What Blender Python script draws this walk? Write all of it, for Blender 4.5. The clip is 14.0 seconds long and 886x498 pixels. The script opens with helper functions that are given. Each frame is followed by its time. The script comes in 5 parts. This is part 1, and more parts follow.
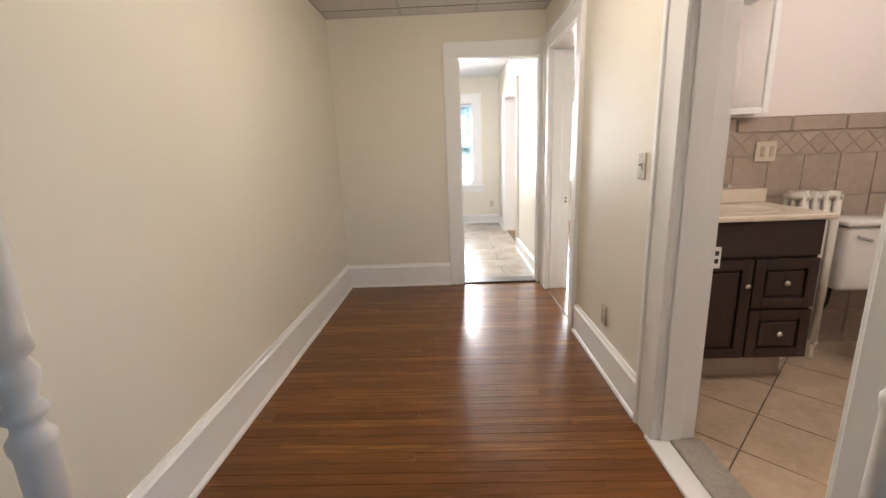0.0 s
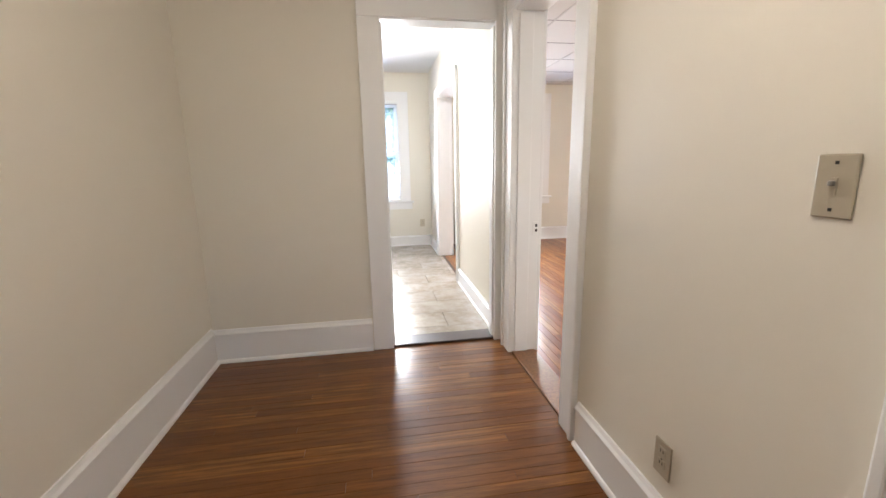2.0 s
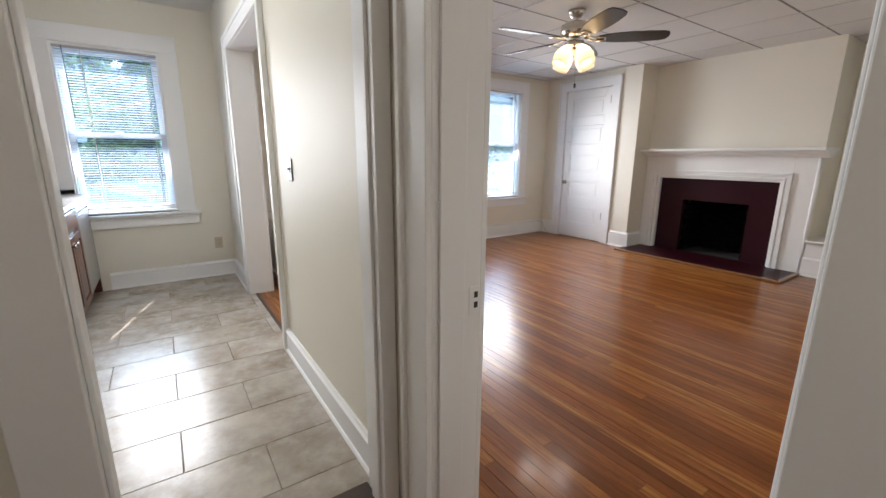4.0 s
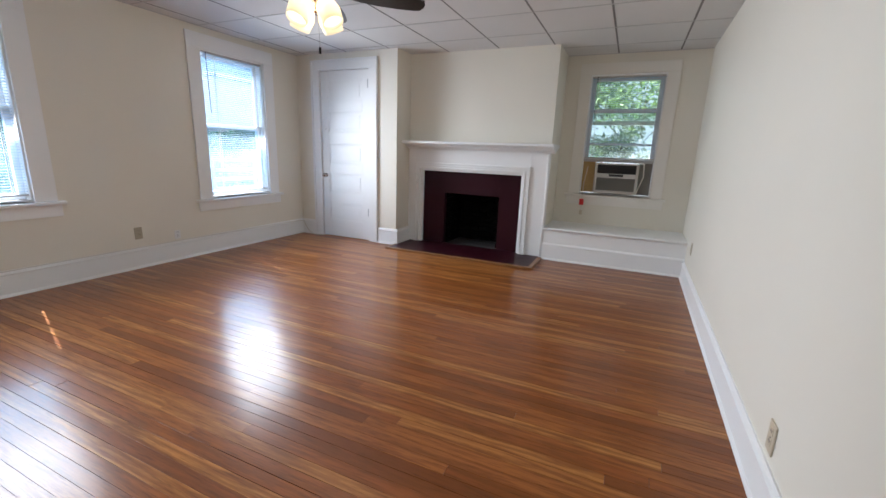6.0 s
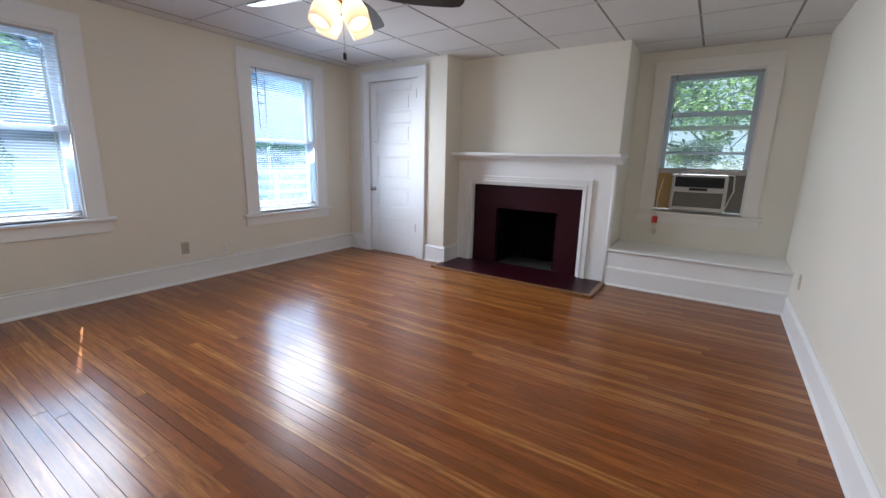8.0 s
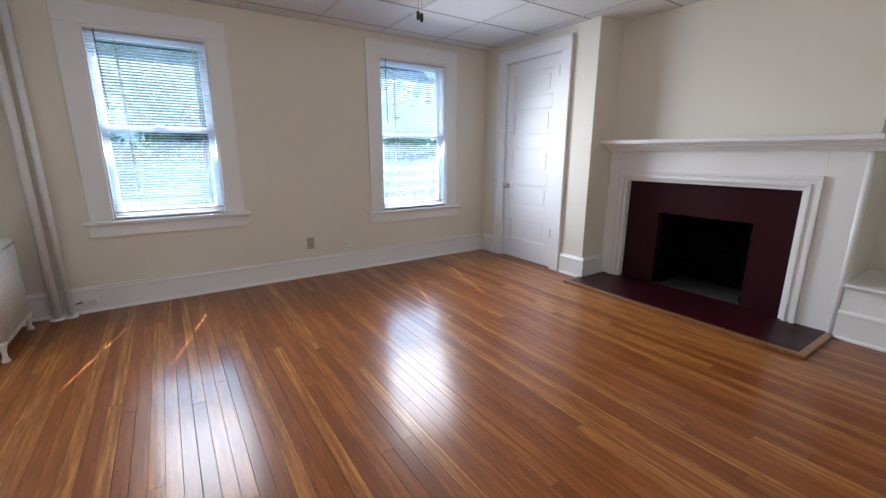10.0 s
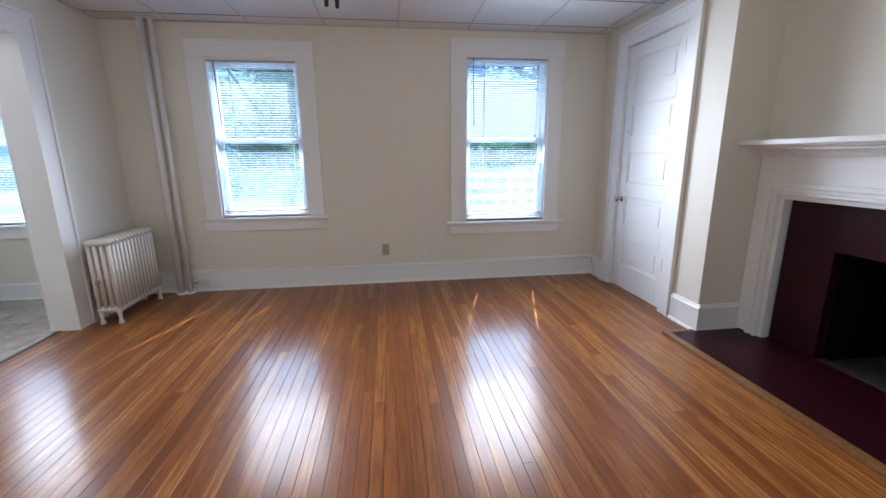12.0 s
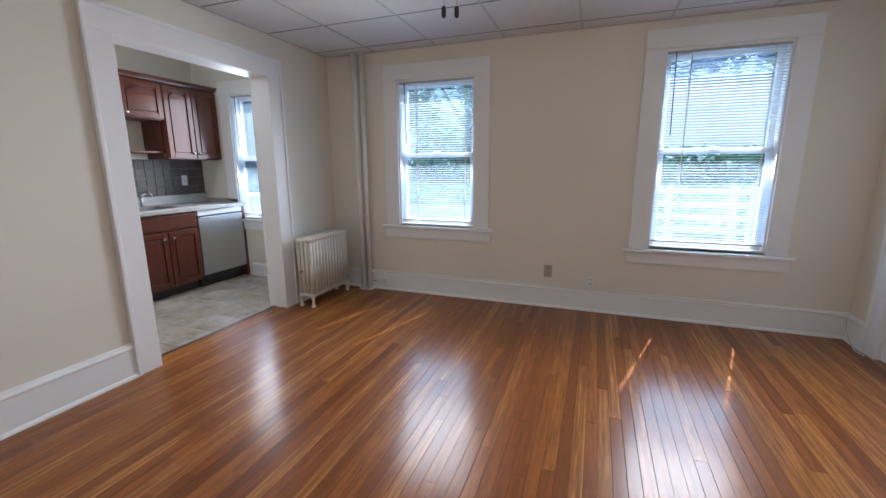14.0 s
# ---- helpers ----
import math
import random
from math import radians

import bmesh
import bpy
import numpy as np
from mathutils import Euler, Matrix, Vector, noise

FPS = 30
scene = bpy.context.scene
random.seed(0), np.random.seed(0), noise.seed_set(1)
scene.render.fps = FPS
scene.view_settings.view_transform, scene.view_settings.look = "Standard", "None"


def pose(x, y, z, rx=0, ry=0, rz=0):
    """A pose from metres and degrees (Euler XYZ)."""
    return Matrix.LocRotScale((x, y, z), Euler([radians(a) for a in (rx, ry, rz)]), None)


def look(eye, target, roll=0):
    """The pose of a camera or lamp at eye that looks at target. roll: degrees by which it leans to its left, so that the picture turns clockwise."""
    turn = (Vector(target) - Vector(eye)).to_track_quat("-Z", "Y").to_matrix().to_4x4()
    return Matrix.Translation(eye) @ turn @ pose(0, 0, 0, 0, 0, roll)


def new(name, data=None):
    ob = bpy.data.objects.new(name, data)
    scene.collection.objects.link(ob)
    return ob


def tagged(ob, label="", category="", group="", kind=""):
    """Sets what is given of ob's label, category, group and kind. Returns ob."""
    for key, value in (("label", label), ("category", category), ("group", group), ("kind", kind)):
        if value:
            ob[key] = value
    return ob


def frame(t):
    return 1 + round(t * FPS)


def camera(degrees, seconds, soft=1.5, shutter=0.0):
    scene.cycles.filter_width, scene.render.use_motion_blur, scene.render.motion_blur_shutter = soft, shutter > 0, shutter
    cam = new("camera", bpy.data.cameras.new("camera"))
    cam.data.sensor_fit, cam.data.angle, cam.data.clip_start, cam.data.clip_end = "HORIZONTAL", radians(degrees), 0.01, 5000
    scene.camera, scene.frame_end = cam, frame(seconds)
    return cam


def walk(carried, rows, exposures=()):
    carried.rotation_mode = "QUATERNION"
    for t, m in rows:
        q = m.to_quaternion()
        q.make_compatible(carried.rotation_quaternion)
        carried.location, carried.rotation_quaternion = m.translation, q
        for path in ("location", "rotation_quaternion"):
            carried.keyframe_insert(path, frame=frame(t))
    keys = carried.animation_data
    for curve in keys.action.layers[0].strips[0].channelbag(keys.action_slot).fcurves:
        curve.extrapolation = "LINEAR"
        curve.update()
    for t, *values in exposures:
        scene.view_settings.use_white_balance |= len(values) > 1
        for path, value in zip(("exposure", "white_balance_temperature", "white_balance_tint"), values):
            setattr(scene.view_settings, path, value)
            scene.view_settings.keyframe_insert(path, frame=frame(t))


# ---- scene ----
cam = camera(94.6, 14.0)
PATH = [
    (0, (-0.078, -0.052, 1.243), (-0.138, 1.896, 0.795), -2.2),
    (0.5, (-0.028, 0.164, 1.233), (-0.053, 2.117, 0.799), -1.9),
    (1, (-0.039, 0.438, 1.212), (0.029, 2.389, 0.778), -1.6),
    (1.5, (-0.09, 0.775, 1.228), (0.093, 2.723, 0.809), -1.3),
    (2, (-0.063, 1.174, 1.214), (0.243, 3.109, 0.811), -1.1),
    (2.2, (-0.042, 1.332, 1.225), (0.306, 3.258, 0.812), -1.0),
    (4.3, (0.267, 2.849, 1.221), (1.527, 4.335, 0.773), 0.6),
    (4.5, (0.329, 2.93, 1.216), (1.694, 4.319, 0.761), 0.8),
    (5, (0.534, 3.063, 1.191), (2.122, 4.187, 0.728), 1.3),
    (5.5, (0.722, 3.12, 1.19), (2.447, 4.018, 0.723), 1.9),
    (6, (0.889, 3.173, 1.202), (2.668, 3.961, 0.743), 2.1),
    (6.5, (0.979, 3.27, 1.219), (2.776, 4.028, 0.777), 2.1),
    (7, (1.127, 3.243, 1.231), (2.893, 4.081, 0.809), 1.8),
    (7.5, (1.254, 3.215, 1.229), (2.967, 4.161, 0.815), 1.6),
    (8, (1.327, 3.203, 1.238), (2.966, 4.267, 0.813), 1.4),
    (8.5, (1.428, 3.198, 1.239), (2.963, 4.404, 0.807), 0.8),
    (9, (1.55, 3.234, 1.229), (2.96, 4.584, 0.793), 0.2),
    (9.2, (1.63, 3.275, 1.226), (2.982, 4.678, 0.78), 0.3),
    (11.5, (3.067, 3.398, 1.223), (3.529, 5.294, 0.788), -0.8),
    (12, (3.273, 3.368, 1.25), (3.523, 5.303, 0.808), -0.5),
    (12.5, (3.383, 3.444, 1.245), (3.412, 5.397, 0.817), -0.1),
    (13, (3.47, 3.549, 1.294), (3.275, 5.493, 0.868), 0.1),
    (13.5, (3.516, 3.605, 1.296), (3.086, 5.516, 0.89), -0.1),
    (14, (3.58, 3.641, 1.295), (2.9, 5.479, 0.899), -0.3),
]
EXPOSURE = [(0, 4.3, 6500, 14), (2.2, 4.3, 6250, 14), (4.3, 3.2, 6250, 12), (5.5, 3.32, 5900, 10), (7, 3.2, 5500, 10), (9.2, 3.15, 5800, 12), (12.3, 3.25, 5550, 11), (14, 3.0, 5750, 12)]
walk(cam, [(t, look(eye, target, roll)) for t, eye, target, roll in PATH], EXPOSURE)
SKY, SUN, BACKSKY, SKYLIGHT = 0.085, 2.9, 0.12, 1.36
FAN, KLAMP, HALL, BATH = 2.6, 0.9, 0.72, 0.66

# ---- sky, sun and exposure ----
world = bpy.data.worlds.new("sky")
scene.world = world
world.use_nodes = True
_n = world.node_tree.nodes
_sky = _n.new("ShaderNodeTexSky")
_sky.sky_type = "NISHITA"
_sky.sun_disc = False
_sky.sun_elevation = radians(53)
_sky.sun_rotation = radians(17)
_bg = _n["Background"]
_bg.inputs["Strength"].default_value = SKY
world.node_tree.links.new(_sky.outputs["Color"], _bg.inputs["Color"])

sun = new("sun", bpy.data.lights.new("sun", "SUN"))
sun.data.energy = SUN
sun.data.angle = radians(0.5)
sun.data.color = (1.0, 0.95, 0.87)
sun.matrix_world = look((3.05, 10.0, 13.9), (0, 0, 0))



def lamp_light(name, at, watts, colour, radius):
    """The light of a ceiling lamp, in hall and bathroom an unseen added one."""
    ob = new(name, bpy.data.lights.new(name, "POINT"))
    ob.data.energy, ob.data.color, ob.data.shadow_soft_size = watts, colour, radius
    ob.location = at
    return ob


FANX, FANY = 3.150, 5.115
for _k in range(4):
    # one bulb in each shade of the ceiling fan, shining out of its mouth
    _a = radians(83 + 90 * _k)
    _at = Vector((FANX + 0.205 * math.cos(_a), FANY + 0.205 * math.sin(_a), 1.885))
    _b = new("fan_bulb_light", bpy.data.lights.new("fan_bulb_light", "SPOT"))
    _b.data.energy, _b.data.color, _b.data.shadow_soft_size = FAN * 0.25, (1.0, 0.92, 0.81), 0.04
    _b.data.spot_size, _b.data.spot_blend = radians(158), 0.5
    _b.matrix_world = look(_at, _at + Vector((0.75 * math.cos(_a), 0.75 * math.sin(_a), -0.66)))
for _m, _t, _wide, _tall, _w in (((2.1075, 7.412, 1.415), (2.1075, 6.412, 1.09), 0.76, 1.33, 2.1), ((4.435, 7.412, 1.42), (4.435, 6.412, 1.09), 0.80, 1.50, 3.2),
                               ((-0.064, 7.412, 1.41), (-0.064, 6.412, 1.20), 0.70, 1.36, 2.3)):
    # daylight of the sky that comes in through the opening of a window
    _s = new("window_sky_light", bpy.data.lights.new("window_sky_light", "AREA"))
    _s.data.shape, _s.data.size, _s.data.size_y = "RECTANGLE", _wide, _tall
    _s.data.energy, _s.data.color, _s.data.spread = SKYLIGHT * _w, (0.99, 0.985, 0.97), radians(122)
    _s.matrix_world = look(_m, _t)
lamp_light("kitchen_light", (-0.10, 5.46, 2.34), KLAMP, (0.93, 0.97, 1.0), 0.05)
# unseen lamp, added to brighten the hall
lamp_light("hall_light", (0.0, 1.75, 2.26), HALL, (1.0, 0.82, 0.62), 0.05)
# unseen too, added so that the bathroom is lit
lamp_light("bathroom_light", (1.9, 1.2, 2.36), BATH, (1.0, 0.86, 0.76), 0.05)


# ---- small tools ----
ORG = {}


def box(bm, x0, x1, y0, y1, z0, z1):
    x0, x1 = min(x0, x1), max(x0, x1)
    y0, y1 = min(y0, y1), max(y0, y1)
    z0, z1 = min(z0, z1), max(z0, z1)
    v = [bm.verts.new((x, y, z)) for x in (x0, x1) for y in (y0, y1) for z in (z0, z1)]
    return [bm.faces.new([v[i] for i in q]) for q in
            ((0, 1, 3, 2), (4, 6, 7, 5), (0, 4, 5, 1), (2, 3, 7, 6), (0, 2, 6, 4), (1, 5, 7, 3))]


def soft(bm, width, segments=2):
    bmesh.ops.bevel(bm, geom=bm.edges[:], offset=width, segments=segments, affect="EDGES", profile=0.5)
    return bm


def rbox(*b, r=0.004, seg=2):
    bm = bmesh.new()
    box(bm, *b)
    return soft(bm, r, seg)


def rod(bm, p0, p1, r0, r1=None, n=12, caps=True):
    p0, p1 = Vector(p0), Vector(p1)
    r1 = r0 if r1 is None else r1
    d = p1 - p0
    m = Matrix.Translation((p0 + p1) / 2) @ d.to_track_quat("Z", "Y").to_matrix().to_4x4()
    bmesh.ops.create_cone(bm, cap_ends=caps, segments=n, radius1=r0, radius2=r1, depth=d.length, matrix=m)
    return bm


def lathe(bm, profile, m=Matrix(), n=20):
    """A turned body: profile of (radius, height) pairs about the z axis of m."""
    rings = []
    for r, h in profile:
        rings.append([bm.verts.new(m @ Vector((r * math.cos(2 * math.pi * k / n), r * math.sin(2 * math.pi * k / n), h))) for k in range(n)])
    for a, b in zip(rings, rings[1:]):
        for k in range(n):
            bm.faces.new((a[k], a[(k + 1) % n], b[(k + 1) % n], b[k]))
    bm.faces.new(list(reversed(rings[0])))
    bm.faces.new(rings[-1])
    return bm


def extrude(bm, profile, p0, p1, out):
    """A moulding: profile of (outwards, up) pairs, run from p0 to p1; out is the way it stands proud."""
    p0, p1, out = Vector(p0), Vector(p1), Vector(out)
    a = [bm.verts.new(p0 + out * u + Vector((0, 0, v))) for u, v in profile]
    b = [bm.verts.new(p1 + out * u + Vector((0, 0, v))) for u, v in profile]
    n = len(profile)
    for k in range(n):
        bm.faces.new((a[k], a[(k + 1) % n], b[(k + 1) % n], b[k]))
    bm.faces.new(a)
    bm.faces.new(b)
    bmesh.ops.recalc_face_normals(bm, faces=bm.faces[:])
    return bm


def mesh_of(bm, name, material, smooth=False):
    bmesh.ops.recalc_face_normals(bm, faces=bm.faces[:])
    me = bpy.data.meshes.new(name)
    bm.to_mesh(me)
    bm.free()
    for m in (material if isinstance(material, (list, tuple)) else [material]):
        me.materials.append(m)
    if smooth:
        for p in me.polygons:
            p.use_smooth = True
    return me


def thing(name, at, label, category, group="", kind=""):
    """An Empty at the base of a thing made of parts."""
    ob = new(name)
    ob.location = at
    ORG[ob] = Vector(at)
    return tagged(ob, label, category, group, kind)


def part(name, bm, material, parent=None, label="", smooth=False):
    org = ORG.get(parent, Vector())
    bm.transform(Matrix.Translation(-org))
    ob = new(name, mesh_of(bm, name, material, smooth))
    if parent:
        ob.parent = parent
        ORG[ob] = org
    return tagged(ob, label)


def single(name, bm, material, label, category, group="", kind="", smooth=False):
    ob = new(name, mesh_of(bm, name, material, smooth))
    ORG[ob] = Vector()
    return tagged(ob, label, category, group, kind)


def piece(name, me, parent, at, scale=(1, 1, 1), rot=(0, 0, 0)):
    """One of many alike pieces, sharing mesh data, under its thing."""
    ob = new(name, me)
    ob.parent = parent
    ob.location = Vector(at) - ORG.get(parent, Vector())
    ob.scale = scale
    ob.rotation_euler = rot
    return ob


# ---- materials ----
def nodes_of(name):
    m = bpy.data.materials.new(name)
    m.use_nodes = True
    return m, m.node_tree.nodes, m.node_tree.links, m.node_tree.nodes["Principled BSDF"]


def noise_node(n, l, vec, scale, detail=3.0, rough=0.5):
    t = n.new("ShaderNodeTexNoise")
    t.inputs["Scale"].default_value = scale
    t.inputs["Detail"].default_value = detail
    t.inputs["Roughness"].default_value = rough
    l.new(vec, t.inputs["Vector"])
    return t.outputs["Fac"]


def mixed(n, l, fac, a, b, mode="MIX"):
    x = n.new("ShaderNodeMix")
    x.data_type = "RGBA"
    x.blend_type = mode
    for sock, v in ((x.inputs["Factor"], fac), (x.inputs["A"], a), (x.inputs["B"], b)):
        if isinstance(v, (int, float)):
            sock.default_value = v
        elif isinstance(v, tuple):
            sock.default_value = (*v, 1)
        else:
            l.new(v, sock)
    return x.outputs["Result"]


def ramp(n, l, fac, lo, hi, a=0.0, b=1.0):
    r = n.new("ShaderNodeMapRange")
    r.inputs["From Min"].default_value = lo
    r.inputs["From Max"].default_value = hi
    r.inputs["To Min"].default_value = a
    r.inputs["To Max"].default_value = b
    l.new(fac, r.inputs["Value"])
    return r.outputs["Result"]


def bumped(n, l, bsdf, height, strength, distance):
    b = n.new("ShaderNodeBump")
    b.inputs["Strength"].default_value = strength
    b.inputs["Distance"].default_value = distance
    l.new(height, b.inputs["Height"])
    l.new(b.outputs["Normal"], bsdf.inputs["Normal"])


def plain(name, col, rough, var=0.08, fine=60.0, bump=0.15, dist=0.002, metal=0.0, coarse=1.3, spec=0.5, uneven=0.15):
    """A painted or moulded surface with cloudy variation, fine relief and uneven gloss."""
    m, n, l, p = nodes_of(name)
    pos = n.new("ShaderNodeTexCoord").outputs["Object"]
    big = noise_node(n, l, pos, coarse, 3)
    small = noise_node(n, l, pos, fine, 4)
    dark = tuple(c * (1 - 2 * var) for c in col)
    c = mixed(n, l, ramp(n, l, big, 0.2, 0.8), dark, col)
    c = mixed(n, l, ramp(n, l, small, 0.35, 0.75, 0, 0.6 * var), c, tuple(x * 0.5 for x in col))
    l.new(c, p.inputs["Base Color"])
    l.new(ramp(n, l, big, 0.3, 0.7, rough * (1 - uneven), min(1, rough * (1 + uneven))), p.inputs["Roughness"])
    p.inputs["Metallic"].default_value = metal
    p.inputs["Specular IOR Level"].default_value = spec
    if bump:
        bumped(n, l, p, small, bump, dist)
    return m


def board_wood(name, along, light, mid, dark, rough=0.24):
    """Varnished strip flooring: each board its own tone, grain along it, worn varnish."""
    m, n, l, p = nodes_of(name)
    geo = n.new("ShaderNodeNewGeometry").outputs["Position"]
    rnd = n.new("ShaderNodeObjectInfo").outputs["Random"]
    shift = n.new("ShaderNodeCombineXYZ")
    k = n.new("ShaderNodeMath")
    k.operation = "MULTIPLY"
    k.inputs[1].default_value = 37.0
    l.new(rnd, k.inputs[0])
    for i in range(3):
        l.new(k.outputs[0], shift.inputs[i])
    add = n.new("ShaderNodeVectorMath")
    l.new(geo, add.inputs[0])
    l.new(shift.outputs[0], add.inputs[1])
    mp = n.new("ShaderNodeMapping")
    mp.inputs["Scale"].default_value = (1, 14, 14) if along == "x" else (14, 1, 14)
    l.new(add.outputs[0], mp.inputs["Vector"])
    grain = noise_node(n, l, mp.outputs[0], 3.0, 6, 0.62)
    mp2 = n.new("ShaderNodeMapping")
    mp2.inputs["Scale"].default_value = (1.2, 30, 30) if along == "x" else (30, 1.2, 30)
    l.new(add.outputs[0], mp2.inputs["Vector"])
    pores = noise_node(n, l, mp2.outputs[0], 7.0, 3, 0.6)
    tone = n.new("ShaderNodeValToRGB")
    e = tone.color_ramp.elements
    e[0].position, e[0].color = 0.0, (*dark, 1)
    e[1].position, e[1].color = 1.0, (*light, 1)
    for pos, c in ((0.12, [0.5 * a + 0.5 * b for a, b in zip(dark, mid)]), (0.45, mid), (0.72, [0.75 * a + 0.25 * b for a, b in zip(mid, light)]), (0.86, [0.2 * a + 0.8 * b for a, b in zip(mid, light)])):
        q = e.new(pos)
        q.color = (*c, 1)
    l.new(rnd, tone.inputs[0])
    c = mixed(n, l, ramp(n, l, grain, 0.40, 0.62, 0, 0.75), tone.outputs[0], tuple(v * 0.55 for v in mid))
    c = mixed(n, l, ramp(n, l, pores, 0.53, 0.67, 0, 0.45), c, tuple(v * 0.35 for v in dark))
    # the arched growth rings that show on the pale boards
    rings = n.new("ShaderNodeTexWave")
    rings.bands_direction = "X" if along == "y" else "Y"
    rings.inputs["Scale"].default_value = 11.0
    rings.inputs["Distortion"].default_value = 16.0
    rings.inputs["Detail"].default_value = 1.0
    rings.inputs["Detail Scale"].default_value = 0.12
    mp3 = n.new("ShaderNodeMapping")
    mp3.inputs["Scale"].default_value = (0.22, 1, 1) if along == "x" else (1, 0.22, 1)
    l.new(add.outputs[0], mp3.inputs["Vector"])
    l.new(mp3.outputs[0], rings.inputs["Vector"])
    pale = n.new("ShaderNodeMath")
    pale.operation = "MULTIPLY"
    l.new(ramp(n, l, rings.outputs["Fac"], 0.45, 0.8, 0, 0.5), pale.inputs[0])
    l.new(ramp(n, l, rnd, 0.7, 0.95, 0, 1), pale.inputs[1])
    c = mixed(n, l, pale.outputs[0], c, tuple(v * 0.6 for v in mid))
    l.new(c, p.inputs["Base Color"])
    l.new(ramp(n, l, pores, 0.3, 0.75, rough * 1.2, rough * 1.5), p.inputs["Roughness"])
    p.inputs["Specular IOR Level"].default_value = 0.16
    p.inputs["Coat Weight"].default_value = 0.42
    p.inputs["Coat Roughness"].default_value = rough * 0.7
    bumped(n, l, p, grain, 0.10, 0.0015)
    return m


def veined(name, a, b, c3, rough, scale=6.0, rnd=0.25, bump=0.2):
    """Stone or glazed tile with clouded patches, each tile shifted by its own random."""
    m, n, l, p = nodes_of(name)
    geo = n.new("ShaderNodeNewGeometry").outputs["Position"]
    r = n.new("ShaderNodeObjectInfo").outputs["Random"]
    add = n.new("ShaderNodeVectorMath")
    mul = n.new("ShaderNodeVectorMath")
    mul.operation = "SCALE"
    mul.inputs[0].default_value = (9, 17, 5)
    l.new(r, mul.inputs["Scale"])
    l.new(geo, add.inputs[0])
    l.new(mul.outputs[0], add.inputs[1])
    f1 = noise_node(n, l, add.outputs[0], scale, 6, 0.6)
    f2 = noise_node(n, l, add.outputs[0], scale * 5, 4, 0.6)
    c = mixed(n, l, ramp(n, l, f1, 0.35, 0.65), a, b)
    c = mixed(n, l, ramp(n, l, f2, 0.45, 0.75, 0, 0.6), c, c3)
    c = mixed(n, l, ramp(n, l, r, 0, 1, 0, rnd), c, tuple(v * 0.6 for v in a))
    l.new(c, p.inputs["Base Color"])
    p.inputs["Roughness"].default_value = rough
    bumped(n, l, p, f2, bump, 0.002)
    return m


def metal(name, col, rough):
    return plain(name, col, rough, 0.05, 180, 0.05, 0.0005, 1.0)


def cabinet_wood(name, col, rough=0.3):
    m, n, l, p = nodes_of(name)
    pos = n.new("ShaderNodeTexCoord").outputs["Object"]
    mp = n.new("ShaderNodeMapping")
    mp.inputs["Scale"].default_value = (18, 18, 1.2)
    l.new(pos, mp.inputs["Vector"])
    g = noise_node(n, l, mp.outputs[0], 3.0, 5, 0.6)
    big = noise_node(n, l, pos, 2.0, 2)
    c = mixed(n, l, ramp(n, l, g, 0.35, 0.7), col, tuple(v * 0.5 for v in col))
    c = mixed(n, l, ramp(n, l, big, 0.35, 0.7, 0, 0.4), c, tuple(v * 1.3 for v in col))
    l.new(c, p.inputs["Base Color"])
    p.inputs["Roughness"].default_value = rough
    p.inputs["Coat Weight"].default_value = 0.2
    bumped(n, l, p, g, 0.08, 0.001)
    return m


def pane_glass(name, veil=0.0, veil_tint=(0.62, 0.83, 1.0), tint=(0.76, 0.90, 1.0)):
    m, n, l, p = nodes_of(name)
    n.remove(p)
    out = n["Material Output"]
    clear = n.new("ShaderNodeBsdfTransparent")
    clear.inputs[0].default_value = (*tint, 1)
    gloss = n.new("ShaderNodeBsdfGlossy")
    gloss.inputs["Roughness"].default_value = 0.02
    fres = n.new("ShaderNodeFresnel")
    fres.inputs["IOR"].default_value = 1.45
    mix = n.new("ShaderNodeMixShader")
    l.new(fres.outputs[0], mix.inputs[0])
    l.new(clear.outputs[0], mix.inputs[1])
    l.new(gloss.outputs[0], mix.inputs[2])
    last = mix.outputs[0]
    # translucent veil that imitates the haze of a glaring window
    if veil:
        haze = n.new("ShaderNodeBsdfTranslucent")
        haze.inputs[0].default_value = (*veil_tint, 1)
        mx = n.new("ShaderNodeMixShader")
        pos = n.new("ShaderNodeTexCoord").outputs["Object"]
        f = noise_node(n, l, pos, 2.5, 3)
        l.new(ramp(n, l, f, 0.3, 0.7, veil * 0.4, veil), mx.inputs[0])
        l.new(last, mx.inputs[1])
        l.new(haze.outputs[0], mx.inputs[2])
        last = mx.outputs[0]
    l.new(last, out.inputs[0])
    return m


def glowing(name, col, strength, base=(0.9, 0.88, 0.82)):
    m, n, l, p = nodes_of(name)
    p.inputs["Base Color"].default_value = (*base, 1)
    p.inputs["Roughness"].default_value = 0.35
    p.inputs["Emission Color"].default_value = (*col, 1)
    p.inputs["Emission Strength"].default_value = strength
    return m


def thin(name, col, through_part, rough=0.4):
    """Thin white plastic or glass that lets part of the light through."""
    m, n, l, p = nodes_of(name)
    p.inputs["Base Color"].default_value = (*col, 1)
    p.inputs["Roughness"].default_value = rough
    tr = n.new("ShaderNodeBsdfTranslucent")
    tr.inputs[0].default_value = (*col, 1)
    mx = n.new("ShaderNodeMixShader")
    mx.inputs[0].default_value = through_part
    l.new(p.outputs[0], mx.inputs[1])
    l.new(tr.outputs[0], mx.inputs[2])
    l.new(mx.outputs[0], n["Material Output"].inputs[0])
    return m, p


